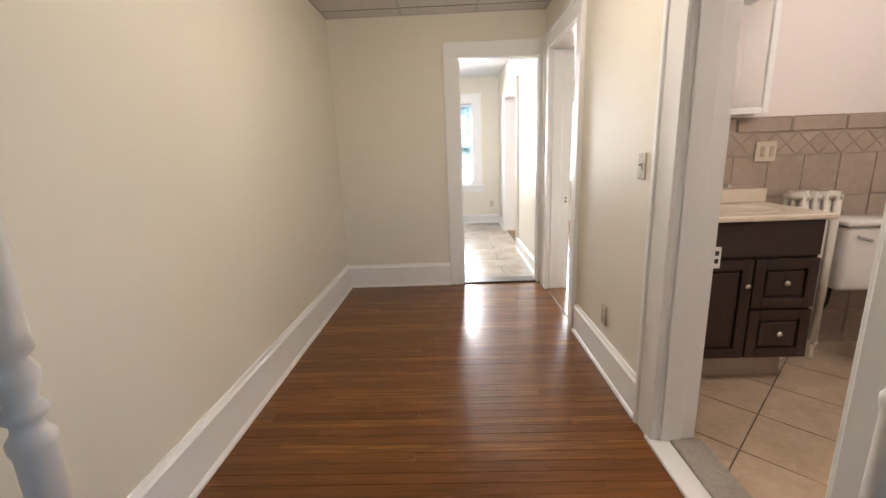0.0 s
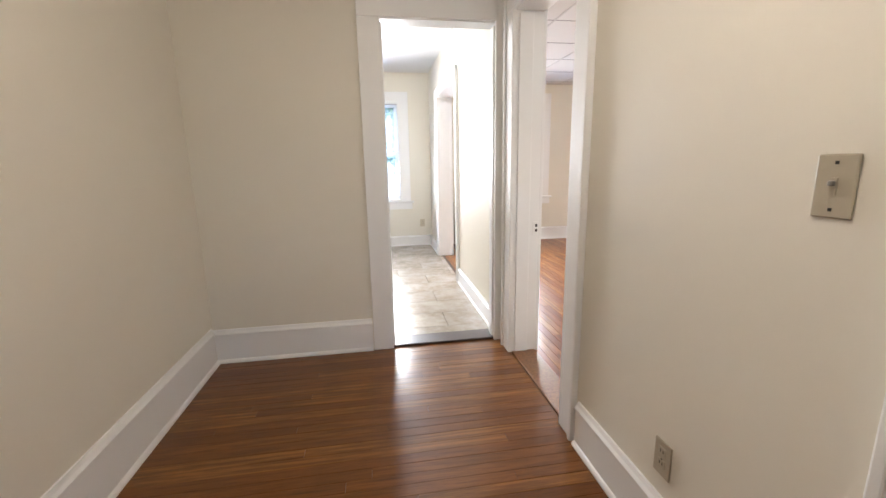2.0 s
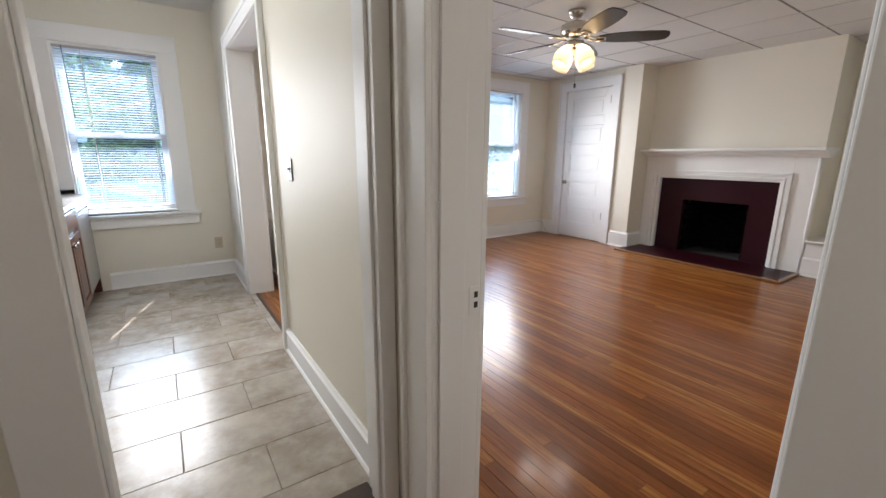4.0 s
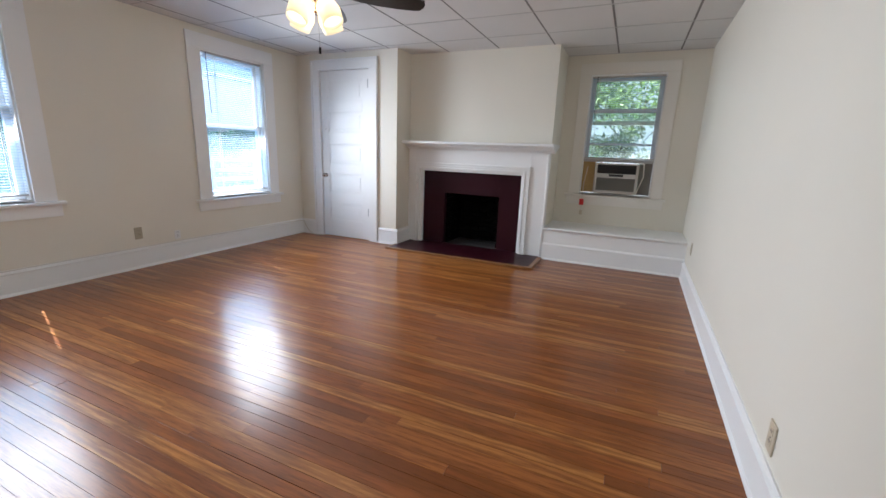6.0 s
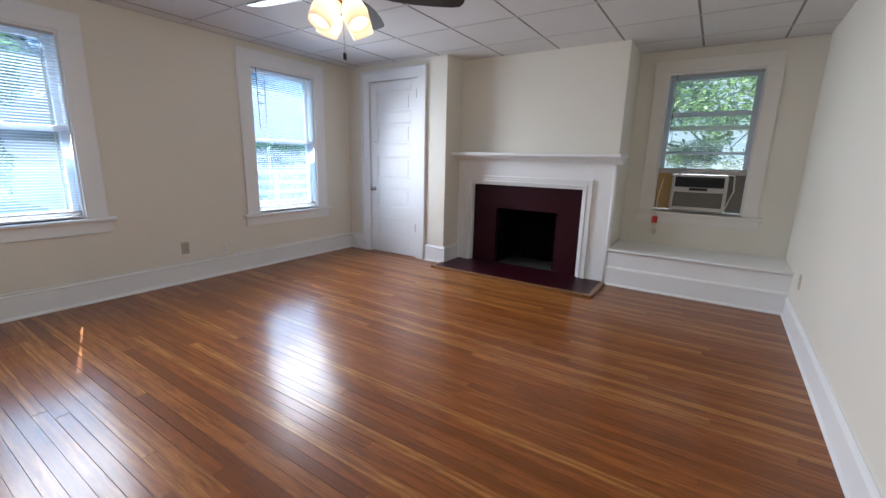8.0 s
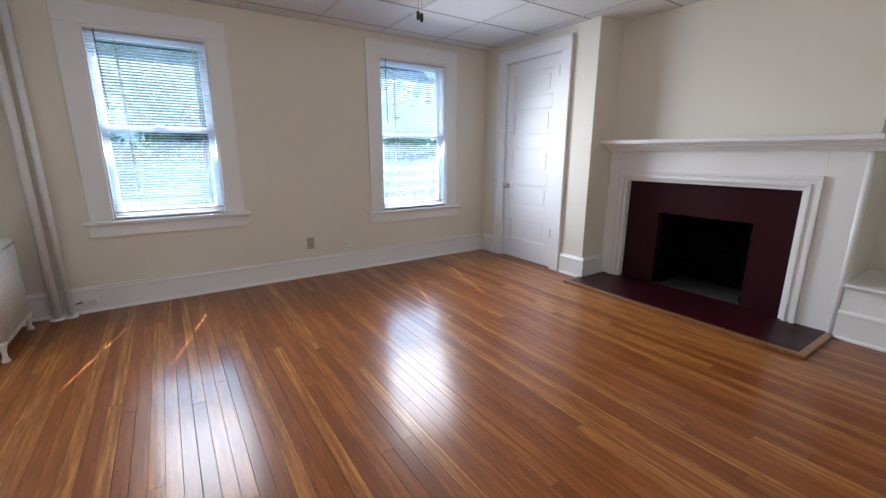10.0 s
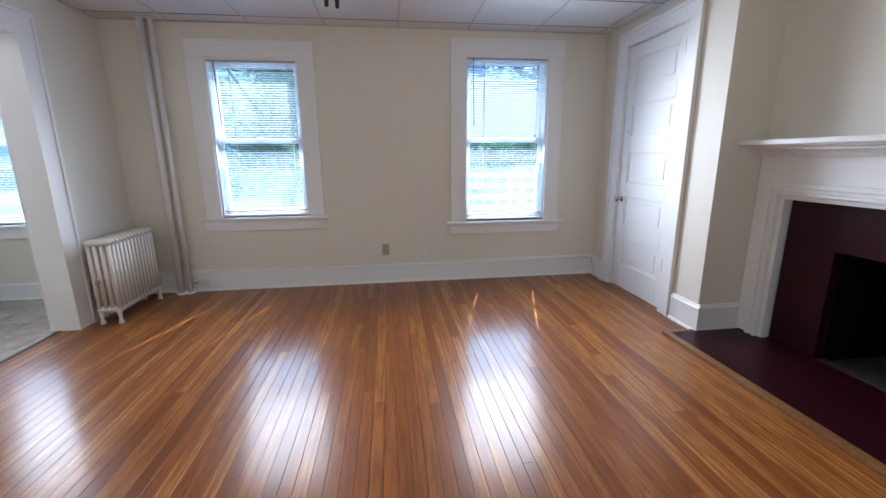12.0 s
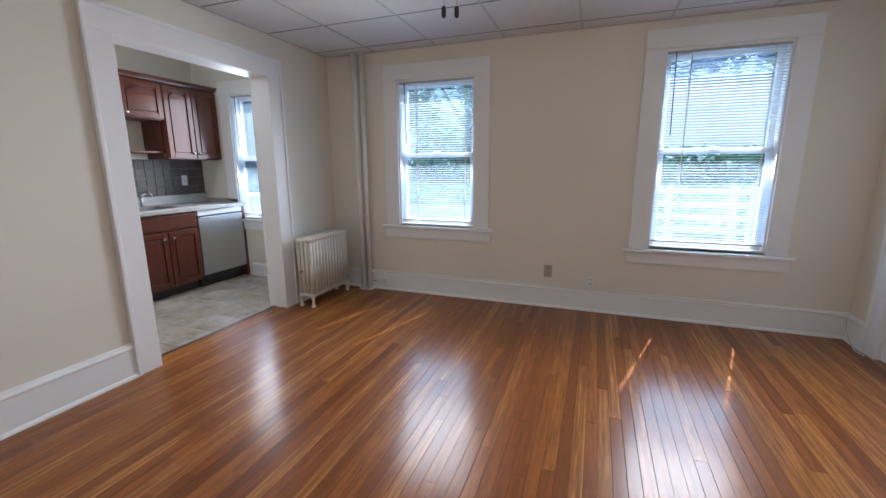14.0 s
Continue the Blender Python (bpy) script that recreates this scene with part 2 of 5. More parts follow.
def leafy(name, col):
    m, n, l, p = nodes_of(name)
    r = n.new("ShaderNodeNewGeometry").outputs["Random Per Island"]
    c = mixed(n, l, r, tuple(v * 0.55 for v in col), tuple(min(1, v * 1.7) for v in col))
    l.new(c, p.inputs["Base Color"])
    p.inputs["Roughness"].default_value = 0.5
    tr = n.new("ShaderNodeBsdfTranslucent")
    l.new(c, tr.inputs[0])
    mx = n.new("ShaderNodeMixShader")
    mx.inputs[0].default_value = 0.45
    l.new(p.outputs[0], mx.inputs[1])
    l.new(tr.outputs[0], mx.inputs[2])
    l.new(mx.outputs[0], n["Material Output"].inputs[0])
    return m


CREAM = plain("cream_wall_paint", (0.80, 0.762, 0.662), 0.55, 0.02, 140, 0.12, 0.001, uneven=0.05)
CREAMTRIM = plain("cream_trim_paint", (0.83, 0.80, 0.735), 0.4, 0.015, 90, 0.08, 0.001, uneven=0.05)
WHITE = plain("white_gloss_trim_paint", (0.86, 0.862, 0.85), 0.42, 0.008, 90, 0.08, 0.001, uneven=0.03)
BATHPAINT = plain("pale_pink_white_paint", (0.83, 0.77, 0.74), 0.5, 0.03, 120, 0.1, 0.001)
CEILPAINT = plain("flat_white_ceiling_paint", (0.82, 0.82, 0.80), 0.8, 0.03, 120, 0.1, 0.001)
TILECEIL = plain("ceiling_tile", (0.74, 0.73, 0.71), 0.9, 0.05, 220, 0.5, 0.002)
GRID = plain("ceiling_grid_metal", (0.55, 0.54, 0.52), 0.5, 0.05)
GRIDDARK = plain("ceiling_grid_painted_shadow", (0.22, 0.21, 0.20), 0.7, 0.05)
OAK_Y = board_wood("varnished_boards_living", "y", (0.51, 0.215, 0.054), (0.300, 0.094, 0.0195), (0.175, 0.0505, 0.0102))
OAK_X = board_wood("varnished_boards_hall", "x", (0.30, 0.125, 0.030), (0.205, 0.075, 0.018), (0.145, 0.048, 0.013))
SWITCHPLATE = plain("dark_metal_switch_plate", (0.09, 0.08, 0.075), 0.35, 0.05)
SUBFLOOR = plain("dark_joint_dust", (0.035, 0.02, 0.012), 0.8, 0.1)
THRESH = cabinet_wood("threshold_wood", (0.27, 0.125, 0.045), 0.35)
DARKTHRESH = cabinet_wood("dark_threshold", (0.05, 0.025, 0.015), 0.4)
KTILE = veined("grey_brown_floor_tile", (0.52, 0.465, 0.395), (0.27, 0.22, 0.165), (0.58, 0.53, 0.46), 0.24, 3.6)
BTILE = veined("tan_floor_tile", (0.60, 0.46, 0.33), (0.47, 0.34, 0.23), (0.66, 0.54, 0.41), 0.3, 5.0)
BWALLTILE = veined("taupe_wall_tile", (0.42, 0.335, 0.275), (0.36, 0.285, 0.235), (0.46, 0.38, 0.32), 0.22, 5.0, 0.15, 0.08)
GROUT = plain("grout", (0.36, 0.30, 0.25), 0.8, 0.1)
GROUTDARK = plain("dark_grout", (0.14, 0.12, 0.10), 0.8, 0.1)
SLATEGROUT = plain("grey_backsplash_grout", (0.24, 0.22, 0.20), 0.8, 0.1)
SLATE = veined("dark_slate_tile", (0.055, 0.046, 0.042), (0.115, 0.095, 0.085), (0.20, 0.155, 0.125), 0.45, 12.0, 0.5, 0.5)
BURGUNDY = plain("burgundy_paint", (0.030, 0.0032, 0.0085), 0.40, 0.12, 40, 0.25, 0.002, spec=0.22)
SOOT = plain("sooty_firebrick", (0.006, 0.0055, 0.005), 0.9, 0.3, 25, 0.6, 0.006, spec=0.1)
ASH = plain("ash_grey_firebox_floor", (0.045, 0.042, 0.041), 0.9, 0.2, 30, 0.6, 0.004)
CHERRY = cabinet_wood("cherry_cabinet_wood", (0.115, 0.026, 0.012))
ESPRESSO = cabinet_wood("espresso_vanity_wood", (0.028, 0.011, 0.007), 0.42)
COUNTER = veined("grey_laminate_counter", (0.46, 0.45, 0.43), (0.36, 0.35, 0.34), (0.55, 0.54, 0.52), 0.3, 30.0, 0.0, 0.02)
STEEL = metal("brushed_steel", (0.52, 0.52, 0.53), 0.32)
NICKEL = metal("brushed_nickel", (0.62, 0.58, 0.53), 0.24)
BRASS = metal("aged_brass", (0.42, 0.34, 0.22), 0.3)
DARKMETAL = metal("dark_metal", (0.05, 0.05, 0.05), 0.4)
BLACK = plain("black_plastic", (0.02, 0.02, 0.021), 0.4, 0.05)
IVORY = plain("ivory_plastic", (0.60, 0.53, 0.40), 0.35, 0.03)
TAUPEPLATE = plain("taupe_plate", (0.45, 0.40, 0.30), 0.4, 0.04)
WHITEPLASTIC = plain("white_plastic", (0.80, 0.80, 0.78), 0.35, 0.03)
RADPAINT = plain("cream_radiator_enamel", (0.78, 0.74, 0.66), 0.4, 0.05, 90, 0.3, 0.002)
VINYL = plain("white_vinyl_sash", (0.84, 0.85, 0.86), 0.35, 0.02)
# white slats with the blue of the daylight put into their colour
BLIND, _ = thin("blue_tinted_blind_slat", (0.56, 0.68, 0.84), 0.35)
DUSKYBAR = plain("grey_blind_rail", (0.52, 0.50, 0.48), 0.4, 0.05)
# tint and veil put the bright daylight's haze into the glass
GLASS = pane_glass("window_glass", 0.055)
VEILGLASS = pane_glass("hazy_window_glass", 0.12, (0.92, 1.0, 0.95), (0.96, 1.0, 0.95))
PORCELAIN = plain("white_porcelain", (0.82, 0.80, 0.77), 0.12, 0.02)
MARBLE = veined("cream_cultured_marble", (0.74, 0.66, 0.55), (0.68, 0.59, 0.48), (0.78, 0.71, 0.61), 0.2, 4.0, 0.0, 0.02)
BLADE = cabinet_wood("dark_walnut_blade", (0.028, 0.019, 0.016), 0.35)
FOAM = plain("yellowed_foam_panel", (0.62, 0.44, 0.19), 0.8, 0.15, 30, 0.5, 0.004)
ACGREY = plain("ac_grille_grey", (0.23, 0.215, 0.19), 0.5, 0.05)
ACBODY = plain("ac_case_white", (0.52, 0.50, 0.46), 0.45, 0.04)
RED = plain("red_plastic", (0.62, 0.03, 0.025), 0.4, 0.03)
WAND = plain("dark_clear_wand", (0.10, 0.10, 0.11), 0.25, 0.03)
CORD = plain("off_white_cord", (0.66, 0.62, 0.55), 0.5, 0.04)
SHADE, _p = thin("lit_frosted_glass_shade", (0.92, 0.86, 0.74), 0.6, 0.3)
_p.inputs["Emission Color"].default_value = (1.0, 0.74, 0.40, 1)
_p.inputs["Emission Strength"].default_value = 0.08
BULB = glowing("lit_bulb", (1.0, 0.88, 0.70), 2.0)
DOME = glowing("lit_lamp_dome", (1.0, 0.95, 0.88), 1.5)
LEAF_A = leafy("leaves_fresh_green", (0.12, 0.19, 0.05))
LEAF_B = leafy("leaves_deep_green", (0.06, 0.105, 0.04))
BARK = plain("bark", (0.11, 0.085, 0.06), 0.9, 0.2, 20, 0.9, 0.02)
GRASS = plain("grass_ground", (0.032, 0.046, 0.020), 0.9, 0.3, 6, 0.6, 0.03)
SIDING = plain("pale_house_siding", (0.78, 0.52, 0.39), 0.6, 0.04, 20)
SHINGLE = plain("blue_grey_roof_shingle", (0.13, 0.15, 0.19), 0.85, 0.2, 12, 0.8, 0.01)
FENCEPAINT = plain("white_fence_paint", (0.50, 0.51, 0.52), 0.5, 0.05)
DRIVE = plain("grey_concrete_drive", (0.055, 0.058, 0.064), 0.8, 0.12, 8)


# ---- the rooms: walls, floors, ceilings ----
ZL = 2.385   # living room ceiling
ZH = 2.418   # hall ceiling
ZK = 2.52    # kitchen and bathroom ceiling
TOP = 2.75
XW, YN, XC, XF, XA, YS = 0.920, 7.424, 5.43, 5.775, 6.36, 2.575
HX0, HX1, HY1, HY0 = -1.128, 0.755, 3.80, -1.7
KX0, KX1, KY0 = -0.97, 0.755, 3.93


def wall(name, run, t0, t1, a0, a1, holes=(), z0=-0.6, z1=TOP, material=None, label="cream painted plaster wall"):
    """A wall along x or y, with thickness t0 to t1 and openings (a0, a1, z0, z1) through it."""
    bm = bmesh.new()
    cuts = sorted({a0, a1, *(c for h in holes for c in h[:2])})
    for c0, c1 in zip(cuts, cuts[1:]):
        lows = sorted((h[2], h[3]) for h in holes if h[0] <= c0 and h[1] >= c1)
        z = z0
        for lo, hi in [*lows, (z1, z1)]:
            if lo > z:
                box(bm, *((c0, c1, t0, t1) if run == "x" else (t0, t1, c0, c1)), z, lo)
            z = hi
    return single(name, bm, material or CREAM, label, "wall", kind="structure")


W1 = (1.71, 2.505, 0.715, 2.11)
W2 = (4.02, 4.85, 0.620, 2.175)
WK = (-0.433, 0.305, 0.700, 2.115)
WA = (2.925, 3.745, 0.765, 2.165)
WH = (0.20, 0.66, 0.9, 2.1)
D_KITCHEN = (-0.018, 0.724, -0.02, 2.075)
D_LIVING = (2.79, 3.588, -0.02, 2.07)
D_BATH = (0.72, 1.518, -0.02, 2.07)
D_OPEN = (5.342, 6.578, -0.02, 2.063)
D_CLOSET = (6.252, 7.063, -0.02, 2.198)

wall("wall_north", "x", YN, YN + 0.17, -1.25, 6.6, [W1, W2, WK])
wall("wall_hall_east", "y", HX1, XW, HY0 - 0.15, KY0 - 0.002, [D_LIVING, D_BATH])
wall("wall_kitchen_east", "y", KX1, XW, KY0, YN, [D_OPEN])
wall("wall_hall_north", "x", HY1, KY0, HX0, HX1, [D_KITCHEN])
wall("wall_hall_west", "y", HX0 - 0.15, HX0, HY0 - 0.15, KY0 + 0.1)
wall("wall_hall_south", "x", HY0 - 0.15, HY0, HX0, HX1, [WH])
wall("wall_kitchen_west", "y", KX0 - 0.15, KX0, KY0, YN)
wall("wall_closet", "y", XC, XC + 0.12, 5.866, YN, [D_CLOSET])
wall("wall_closet_return", "x", 5.866, 5.98, XC + 0.12, 6.6)
wall("wall_closet_back", "y", 6.45, 6.6, 5.98, YN)
wall("wall_east", "y", XA, XA + 0.17, YS - 0.2, 4.03, [WA])
sw = wall("wall_south", "x", -0.12, 0.0, 0.0, 5.55)
sw.location = (XW + 0.002, 2.628, 0)
sw.rotation_euler = (0, 0, radians(-1.05))

# chimney breast with the firebox opening through its face
FB = (4.62, 5.36, 0.0, 0.69)
wall("chimney_breast", "y", XF, XF + 0.11, 4.03, 5.866, [(4.30, 5.70, 0.0, 1.0)], label="cream plaster chimney breast")
wall("chimney_side", "x", 4.03, 4.15, XF + 0.11, XA + 0.17, label="cream plaster side of the chimney breast")

# bathroom shell
wall("wall_bathroom_north", "x", 2.40, 2.47, XW, 2.9, material=BATHPAINT, label="pale pink-white bathroom wall")
wall("wall_bathroom_east", "y", 2.80, 2.9, 0.3, 2.40, material=BATHPAINT, label="pale pink-white bathroom wall")
wall("wall_bathroom_south", "x", 0.2, 0.3, XW, 2.9, material=BATHPAINT, label="pale pink-white bathroom wall")


def slab(name, x0, x1, y0, y1, z0, z1, material, label, cat):
    bm = bmesh.new()
    box(bm, x0, x1, y0, y1, z0, z1)
    return single(name, bm, material, label, cat, kind="structure")


floor_living = slab("floor_living", XW - 0.19, 6.5, 2.35, YN, -0.2, -0.0135, SUBFLOOR, "varnished narrow strip wood floor with dark joints", "floor")
floor_hall = slab("floor_hall", HX0, HX1 + 0.004, HY0, HY1 + 0.1, -0.2, -0.0135, SUBFLOOR, "varnished narrow strip wood floor with dark joints", "floor")
floor_kitchen = slab("floor_kitchen", KX0, 0.785, KY0 - 0.02, YN, -0.2, -0.009, GROUT, "grey-brown stone tile kitchen floor", "floor")
floor_bath = slab("floor_bathroom", XW - 0.06, 2.8, 0.3, 2.4, -0.2, -0.009, GROUTDARK, "tan tile bathroom floor laid on the diagonal", "floor")


def tile_ceiling(name, x0, x1, y0, y1, z, ox, oy, px, py, label):
    """A suspended ceiling: lay-in tiles, metal bars one way, painted shadow gaps the other."""
    bm = bmesh.new()
    for f in box(bm, x0, x1, y0, y1, z + 0.012, z + 0.2):
        f.material_index = 0
    gx = [g for g in (ox + k * px for k in range(-14, 15)) if x0 + 0.02 < g < x1 - 0.02]
    gy = [g for g in (oy + k * py for k in range(-14, 15)) if y0 + 0.02 < g < y1 - 0.02]
    ex, ey = [x0 - 0.0, *gx, x1], [y0, *gy, y1]
    for a, b in zip(ex, ex[1:]):
        for c, d in zip(ey, ey[1:]):
            dz = random.uniform(-0.0015, 0.0015)
            for f in box(bm, a + 0.009, b - 0.009, c + 0.009, d - 0.009, z + 0.002 + dz, z + 0.02):
                f.material_index = 0
    for g in gx:
        for f in box(bm, g - 0.0085, g + 0.0085, y0, y1, z - 0.001, z + 0.015):
            f.material_index = 1
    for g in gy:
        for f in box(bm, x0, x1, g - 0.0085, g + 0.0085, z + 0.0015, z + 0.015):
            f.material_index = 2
    for e0, e1, h0, h1 in ((x0, x1, y0, y0 + 0.018), (x0, x1, y1 - 0.018, y1), (x0, x0 + 0.018, y0, y1), (x1 - 0.018, x1, y0, y1)):
        for f in box(bm, e0, e1, h0, h1, z - 0.0025, z + 0.003):
            f.material_index = 1
    return single(name, bm, [TILECEIL, GRID, GRIDDARK], label, "ceiling", kind="structure")


tile_ceiling("ceiling_living", XW, XA, 2.5, YN, ZL, 3.40, 7.235, 0.638, 0.628, "white suspended ceiling of square lay-in tiles")
tile_ceiling("ceiling_hall", HX0, HX1, HY0, HY1, ZH, -0.475, 3.62, 0.635, 1.22, "white suspended ceiling of lay-in tiles")
slab("ceiling_kitchen", KX0, KX1, KY0, YN, ZK, ZK + 0.15, CEILPAINT, "flat white painted kitchen ceiling", "ceiling")
slab("ceiling_bathroom", XW, 2.8, 0.3, 2.4, ZK, ZK + 0.15, CEILPAINT, "flat white painted bathroom ceiling", "ceiling")
slab("roof_slab", -1.4, 6.75, -1.9, 7.7, TOP, TOP + 0.2, CEILPAINT, "plain slab that closes the house above", "roof")

# ---- baseboards ----
BASE = [(0, 0), (0.030, 0), (0.030, 0.008), (0.024, 0.018), (0.018, 0.022), (0.018, 0.168), (0.023, 0.172), (0.023, 0.180), (0.014, 0.190), (0.008, 0.204), (0, 0.204)]


def baseboard(p0, p1, out, tall=1.0, label="tall white gloss baseboard with shoe moulding"):
    bm = bmesh.new()
    extrude(bm, [(u, v * tall) for u, v in BASE], (*p0, 0), (*p1, 0), (*out, 0))
    return single("baseboard", bm, WHITE, label, "baseboard", kind="structure")


baseboard((HX0, HY0), (HX0, HY1 - 0.03), (1, 0), 1.17)
baseboard((HX0, HY1), (-0.135, HY1), (0, -1), 1.08)
baseboard((HX1, 1.66), (HX1, 2.655), (-1, 0))
baseboard((HX1, HY0), (HX1, 0.56), (-1, 0))
baseboard((XW, YN), (5.43, YN), (0, -1))
baseboard((XW, 3.725), (XW, 5.205), (1, 0), 1.1)
baseboard((XW, 6.715), (XW, YN - 0.03), (1, 0), 1.1)
baseboard((XC, 5.836), (XC, 6.135), (-1, 0))
baseboard((XC, 7.18), (XC, YN - 0.03), (-1, 0))
baseboard((XC, 5.866), (XF, 5.866), (0, -1))
bs = baseboard((0, 0), (4.80, 0), (0, 1), 0.85)
bs.location, bs.rotation_euler = sw.location, sw.rotation_euler
baseboard((-0.30, YN), (KX1, YN), (0, -1), 0.75)
baseboard((KX1, KY0 + 0.02), (KX1, 5.255), (-1, 0), 0.75)
baseboard((KX1, 6.665), (KX1, YN - 0.02), (-1, 0), 0.75)


# ---- doorways ----
def mapped(run, face, sign):
    """Boxes in a wall's own terms: a along the wall, d out of its face, z up."""
    def put(bm, a0, a1, d0, d1, z0, z1):
        lo, hi = face + sign * d0, face + sign * d1
        return box(bm, *((a0, a1, lo, hi) if run == "x" else (lo, hi, a0, a1)), z0, z1)
    return put


def casing(parent, run, face, sign, a0, a1, top, w=0.13, z0=0.0, thick=0.02, band=True, sides=(True, True), paint=None):
    """Flat boards round an opening with a raised band on the outer edge."""
    put = mapped(run, face, sign)
    paint = paint or WHITE
    jobs = []
    if sides[0]:
        jobs.append(("casing_board", a0 - w, a0 + 0.006, z0, top, "lo"))
    if sides[1]:
        jobs.append(("casing_board", a1 - 0.006, a1 + w, z0, top, "hi"))
    for name, b0, b1, c0, c1, side in jobs:
        bm = bmesh.new()
        put(bm, b0, b1, 0, thick, c0, c1)
        soft(bm, 0.003)
        if band:
            bm2 = bmesh.new()
            s0, s1 = (b0 - 0.004, b0 + 0.022) if side == "lo" else (b1 - 0.022, b1 + 0.004)
            put(bm2, s0, s1, 0, thick + 0.012, c0, c1 + w)
            part("back_band", soft(bm2, 0.005), paint, parent)
        part(name, bm, paint, parent)
    lo = a0 - (w if sides[0] else 0)
    hi = a1 + (w if sides[1] else 0)
    bm = bmesh.new()
    put(bm, lo, hi, 0, thick + 0.001, top, top + w)
    part("head_casing", soft(bm, 0.003), paint, parent)
    if band:
        bm = bmesh.new()
        put(bm, lo - 0.004, hi + 0.004, 0, thick + 0.013, top + w - 0.022, top + w + 0.004)
        part("head_band", soft(bm, 0.005), paint, parent)


def lining(parent, run, t0, t1, a0, a1, top, stop=True):
    """Jambs and head that line an opening through a wall from t0 to t1, with a door stop."""
    put = mapped(run, 0.0, 1)
    for a, s in ((a0, 1), (a1, -1)):
        bm = bmesh.new()
        put(bm, a, a + s * 0.018, t0, t1, 0, top - 0.018)
        part("jamb", soft(bm, 0.002), WHITE, parent)
        if stop:
            bm = bmesh.new()
            m = t0 + (t1 - t0) * 0.62
            put(bm, a + s * 0.018, a + s * 0.030, t0 + 0.02, m, 0, top - 0.03)
            part("door_stop", soft(bm, 0.003), WHITE, parent)
    bm = bmesh.new()
    put(bm, a0, a1, t0, t1, top - 0.018, top)
    part("head_jamb", soft(bm, 0.002), WHITE, parent)


door_1 = thing("door_1", (0.353, HY1, 0), "white painted doorway from hall to kitchen, door removed", "doorway", kind="structure")
lining(door_1, "x", HY1 - 0.001, KY0 + 0.001, -0.018, 0.724, 2.075)
casing(door_1, "x", HY1, -1, -0.005, 0.711, 2.062, 0.125, sides=(True, False), band=False)
casing(door_1, "x", KY0, 1, -0.005, 0.711, 2.062, 0.11, sides=(True, False))
bm = bmesh.new()
box(bm, 0.700, 0.753, HY1 - 0.021, HY1, 0, 2.2)
part("corner_board", soft(bm, 0.003), WHITE, door_1)
single("trim", rbox(0.0, 0.706, HY1 - 0.005, KY0 + 0.02, -0.012, 0.016, r=0.005), DARKTHRESH, "dark wooden threshold under the kitchen doorway", "threshold", kind="structure")

door_2 = thing("door_2", (0.85, 3.18, 0), "white painted doorway from hall to living room, door removed", "doorway", kind="structure")
lining(door_2, "y", HX1 - 0.001, XW + 0.001, D_LIVING[0], D_LIVING[1], 2.07)
casing(door_2, "y", HX1, -1, D_LIVING[0] + 0.012, D_LIVING[1] - 0.012, 2.058, 0.125)
casing(door_2, "y", XW, 1, D_LIVING[0] + 0.012, D_LIVING[1] - 0.012, 2.058, 0.125)
bm = bmesh.new()
box(bm, 0.880, 0.918, 3.5682, 3.572, 0.775, 0.86)
plate = part("strike_plate", soft(bm, 0.001), WHITE, door_2, "painted-over metal strike plate")
for dz in (0.795, 0.826):
    bm = bmesh.new()
    box(bm, 0.898, 0.911, 3.5672, 3.5745, dz, dz + 0.018)
    part("latch_hole", bm, BLACK, plate, "dark latch hole")
single("trim", rbox(HX1 + 0.005, XW - 0.005, D_LIVING[0] + 0.018, D_LIVING[1] - 0.018, -0.012, 0.010, r=0.004), THRESH, "worn wooden threshold under the living room doorway", "threshold", kind="structure")

door_3 = thing("door_3", (0.85, 1.1, 0), "white painted doorway to the bathroom, door removed", "doorway", kind="structure")
lining(door_3, "y", HX1 - 0.001, XW + 0.001, D_BATH[0], D_BATH[1], 2.07)
casing(door_3, "y", HX1, -1, D_BATH[0] + 0.012, D_BATH[1] - 0.012, 2.058, 0.14)
bm = bmesh.new()
box(bm, 0.905, 0.943, 1.4982, 1.502, 0.775, 0.86)
plate = part("strike_plate", soft(bm, 0.001), WHITE, door_3, "painted-over metal strike plate")
for dz in (0.795, 0.826):
    bm = bmesh.new()
    box(bm, 0.920, 0.934, 1.4972, 1.5045, dz, dz + 0.018)
    part("latch_hole", bm, BLACK, plate, "dark latch hole")
single("trim", rbox(HX1 + 0.06, XW + 0.03, D_BATH[0] + 0.018, D_BATH[1] - 0.018, -0.012, 0.020, r=0.006), veined("worn_grey_marble_sill", (0.42, 0.38, 0.33), (0.32, 0.28, 0.24), (0.52, 0.48, 0.43), 0.4, 9.0), "worn grey stone saddle in the bathroom doorway", "threshold", kind="structure")
single("trim", rbox(HX1 - 0.03, HX1 + 0.058, D_BATH[0] - 0.1, D_BATH[1] + 0.02, -0.012, 0.014, r=0.005), WHITE, "white painted strip before the bathroom doorway", "threshold", kind="structure")

door_4 = thing("door_4", (0.89, 5.96, 0), "wide white cased opening between kitchen and living room", "doorway", kind="structure")
lining(door_4, "y", KX1 - 0.001, XW + 0.001, D_OPEN[0], D_OPEN[1], 2.063, stop=False)
casing(door_4, "y", XW, 1, D_OPEN[0] + 0.014, D_OPEN[1] - 0.014, 2.047, 0.15)
casing(door_4, "y", KX1, -1, D_OPEN[0] + 0.014, D_OPEN[1] - 0.014, 2.047, 0.095)
single("trim", rbox(0.778, 0.806, D_OPEN[0] + 0.018, D_OPEN[1] - 0.018, -0.012, 0.006, r=0.004), DARKTHRESH, "dark metal and wood strip between tile and boards", "threshold", kind="structure")

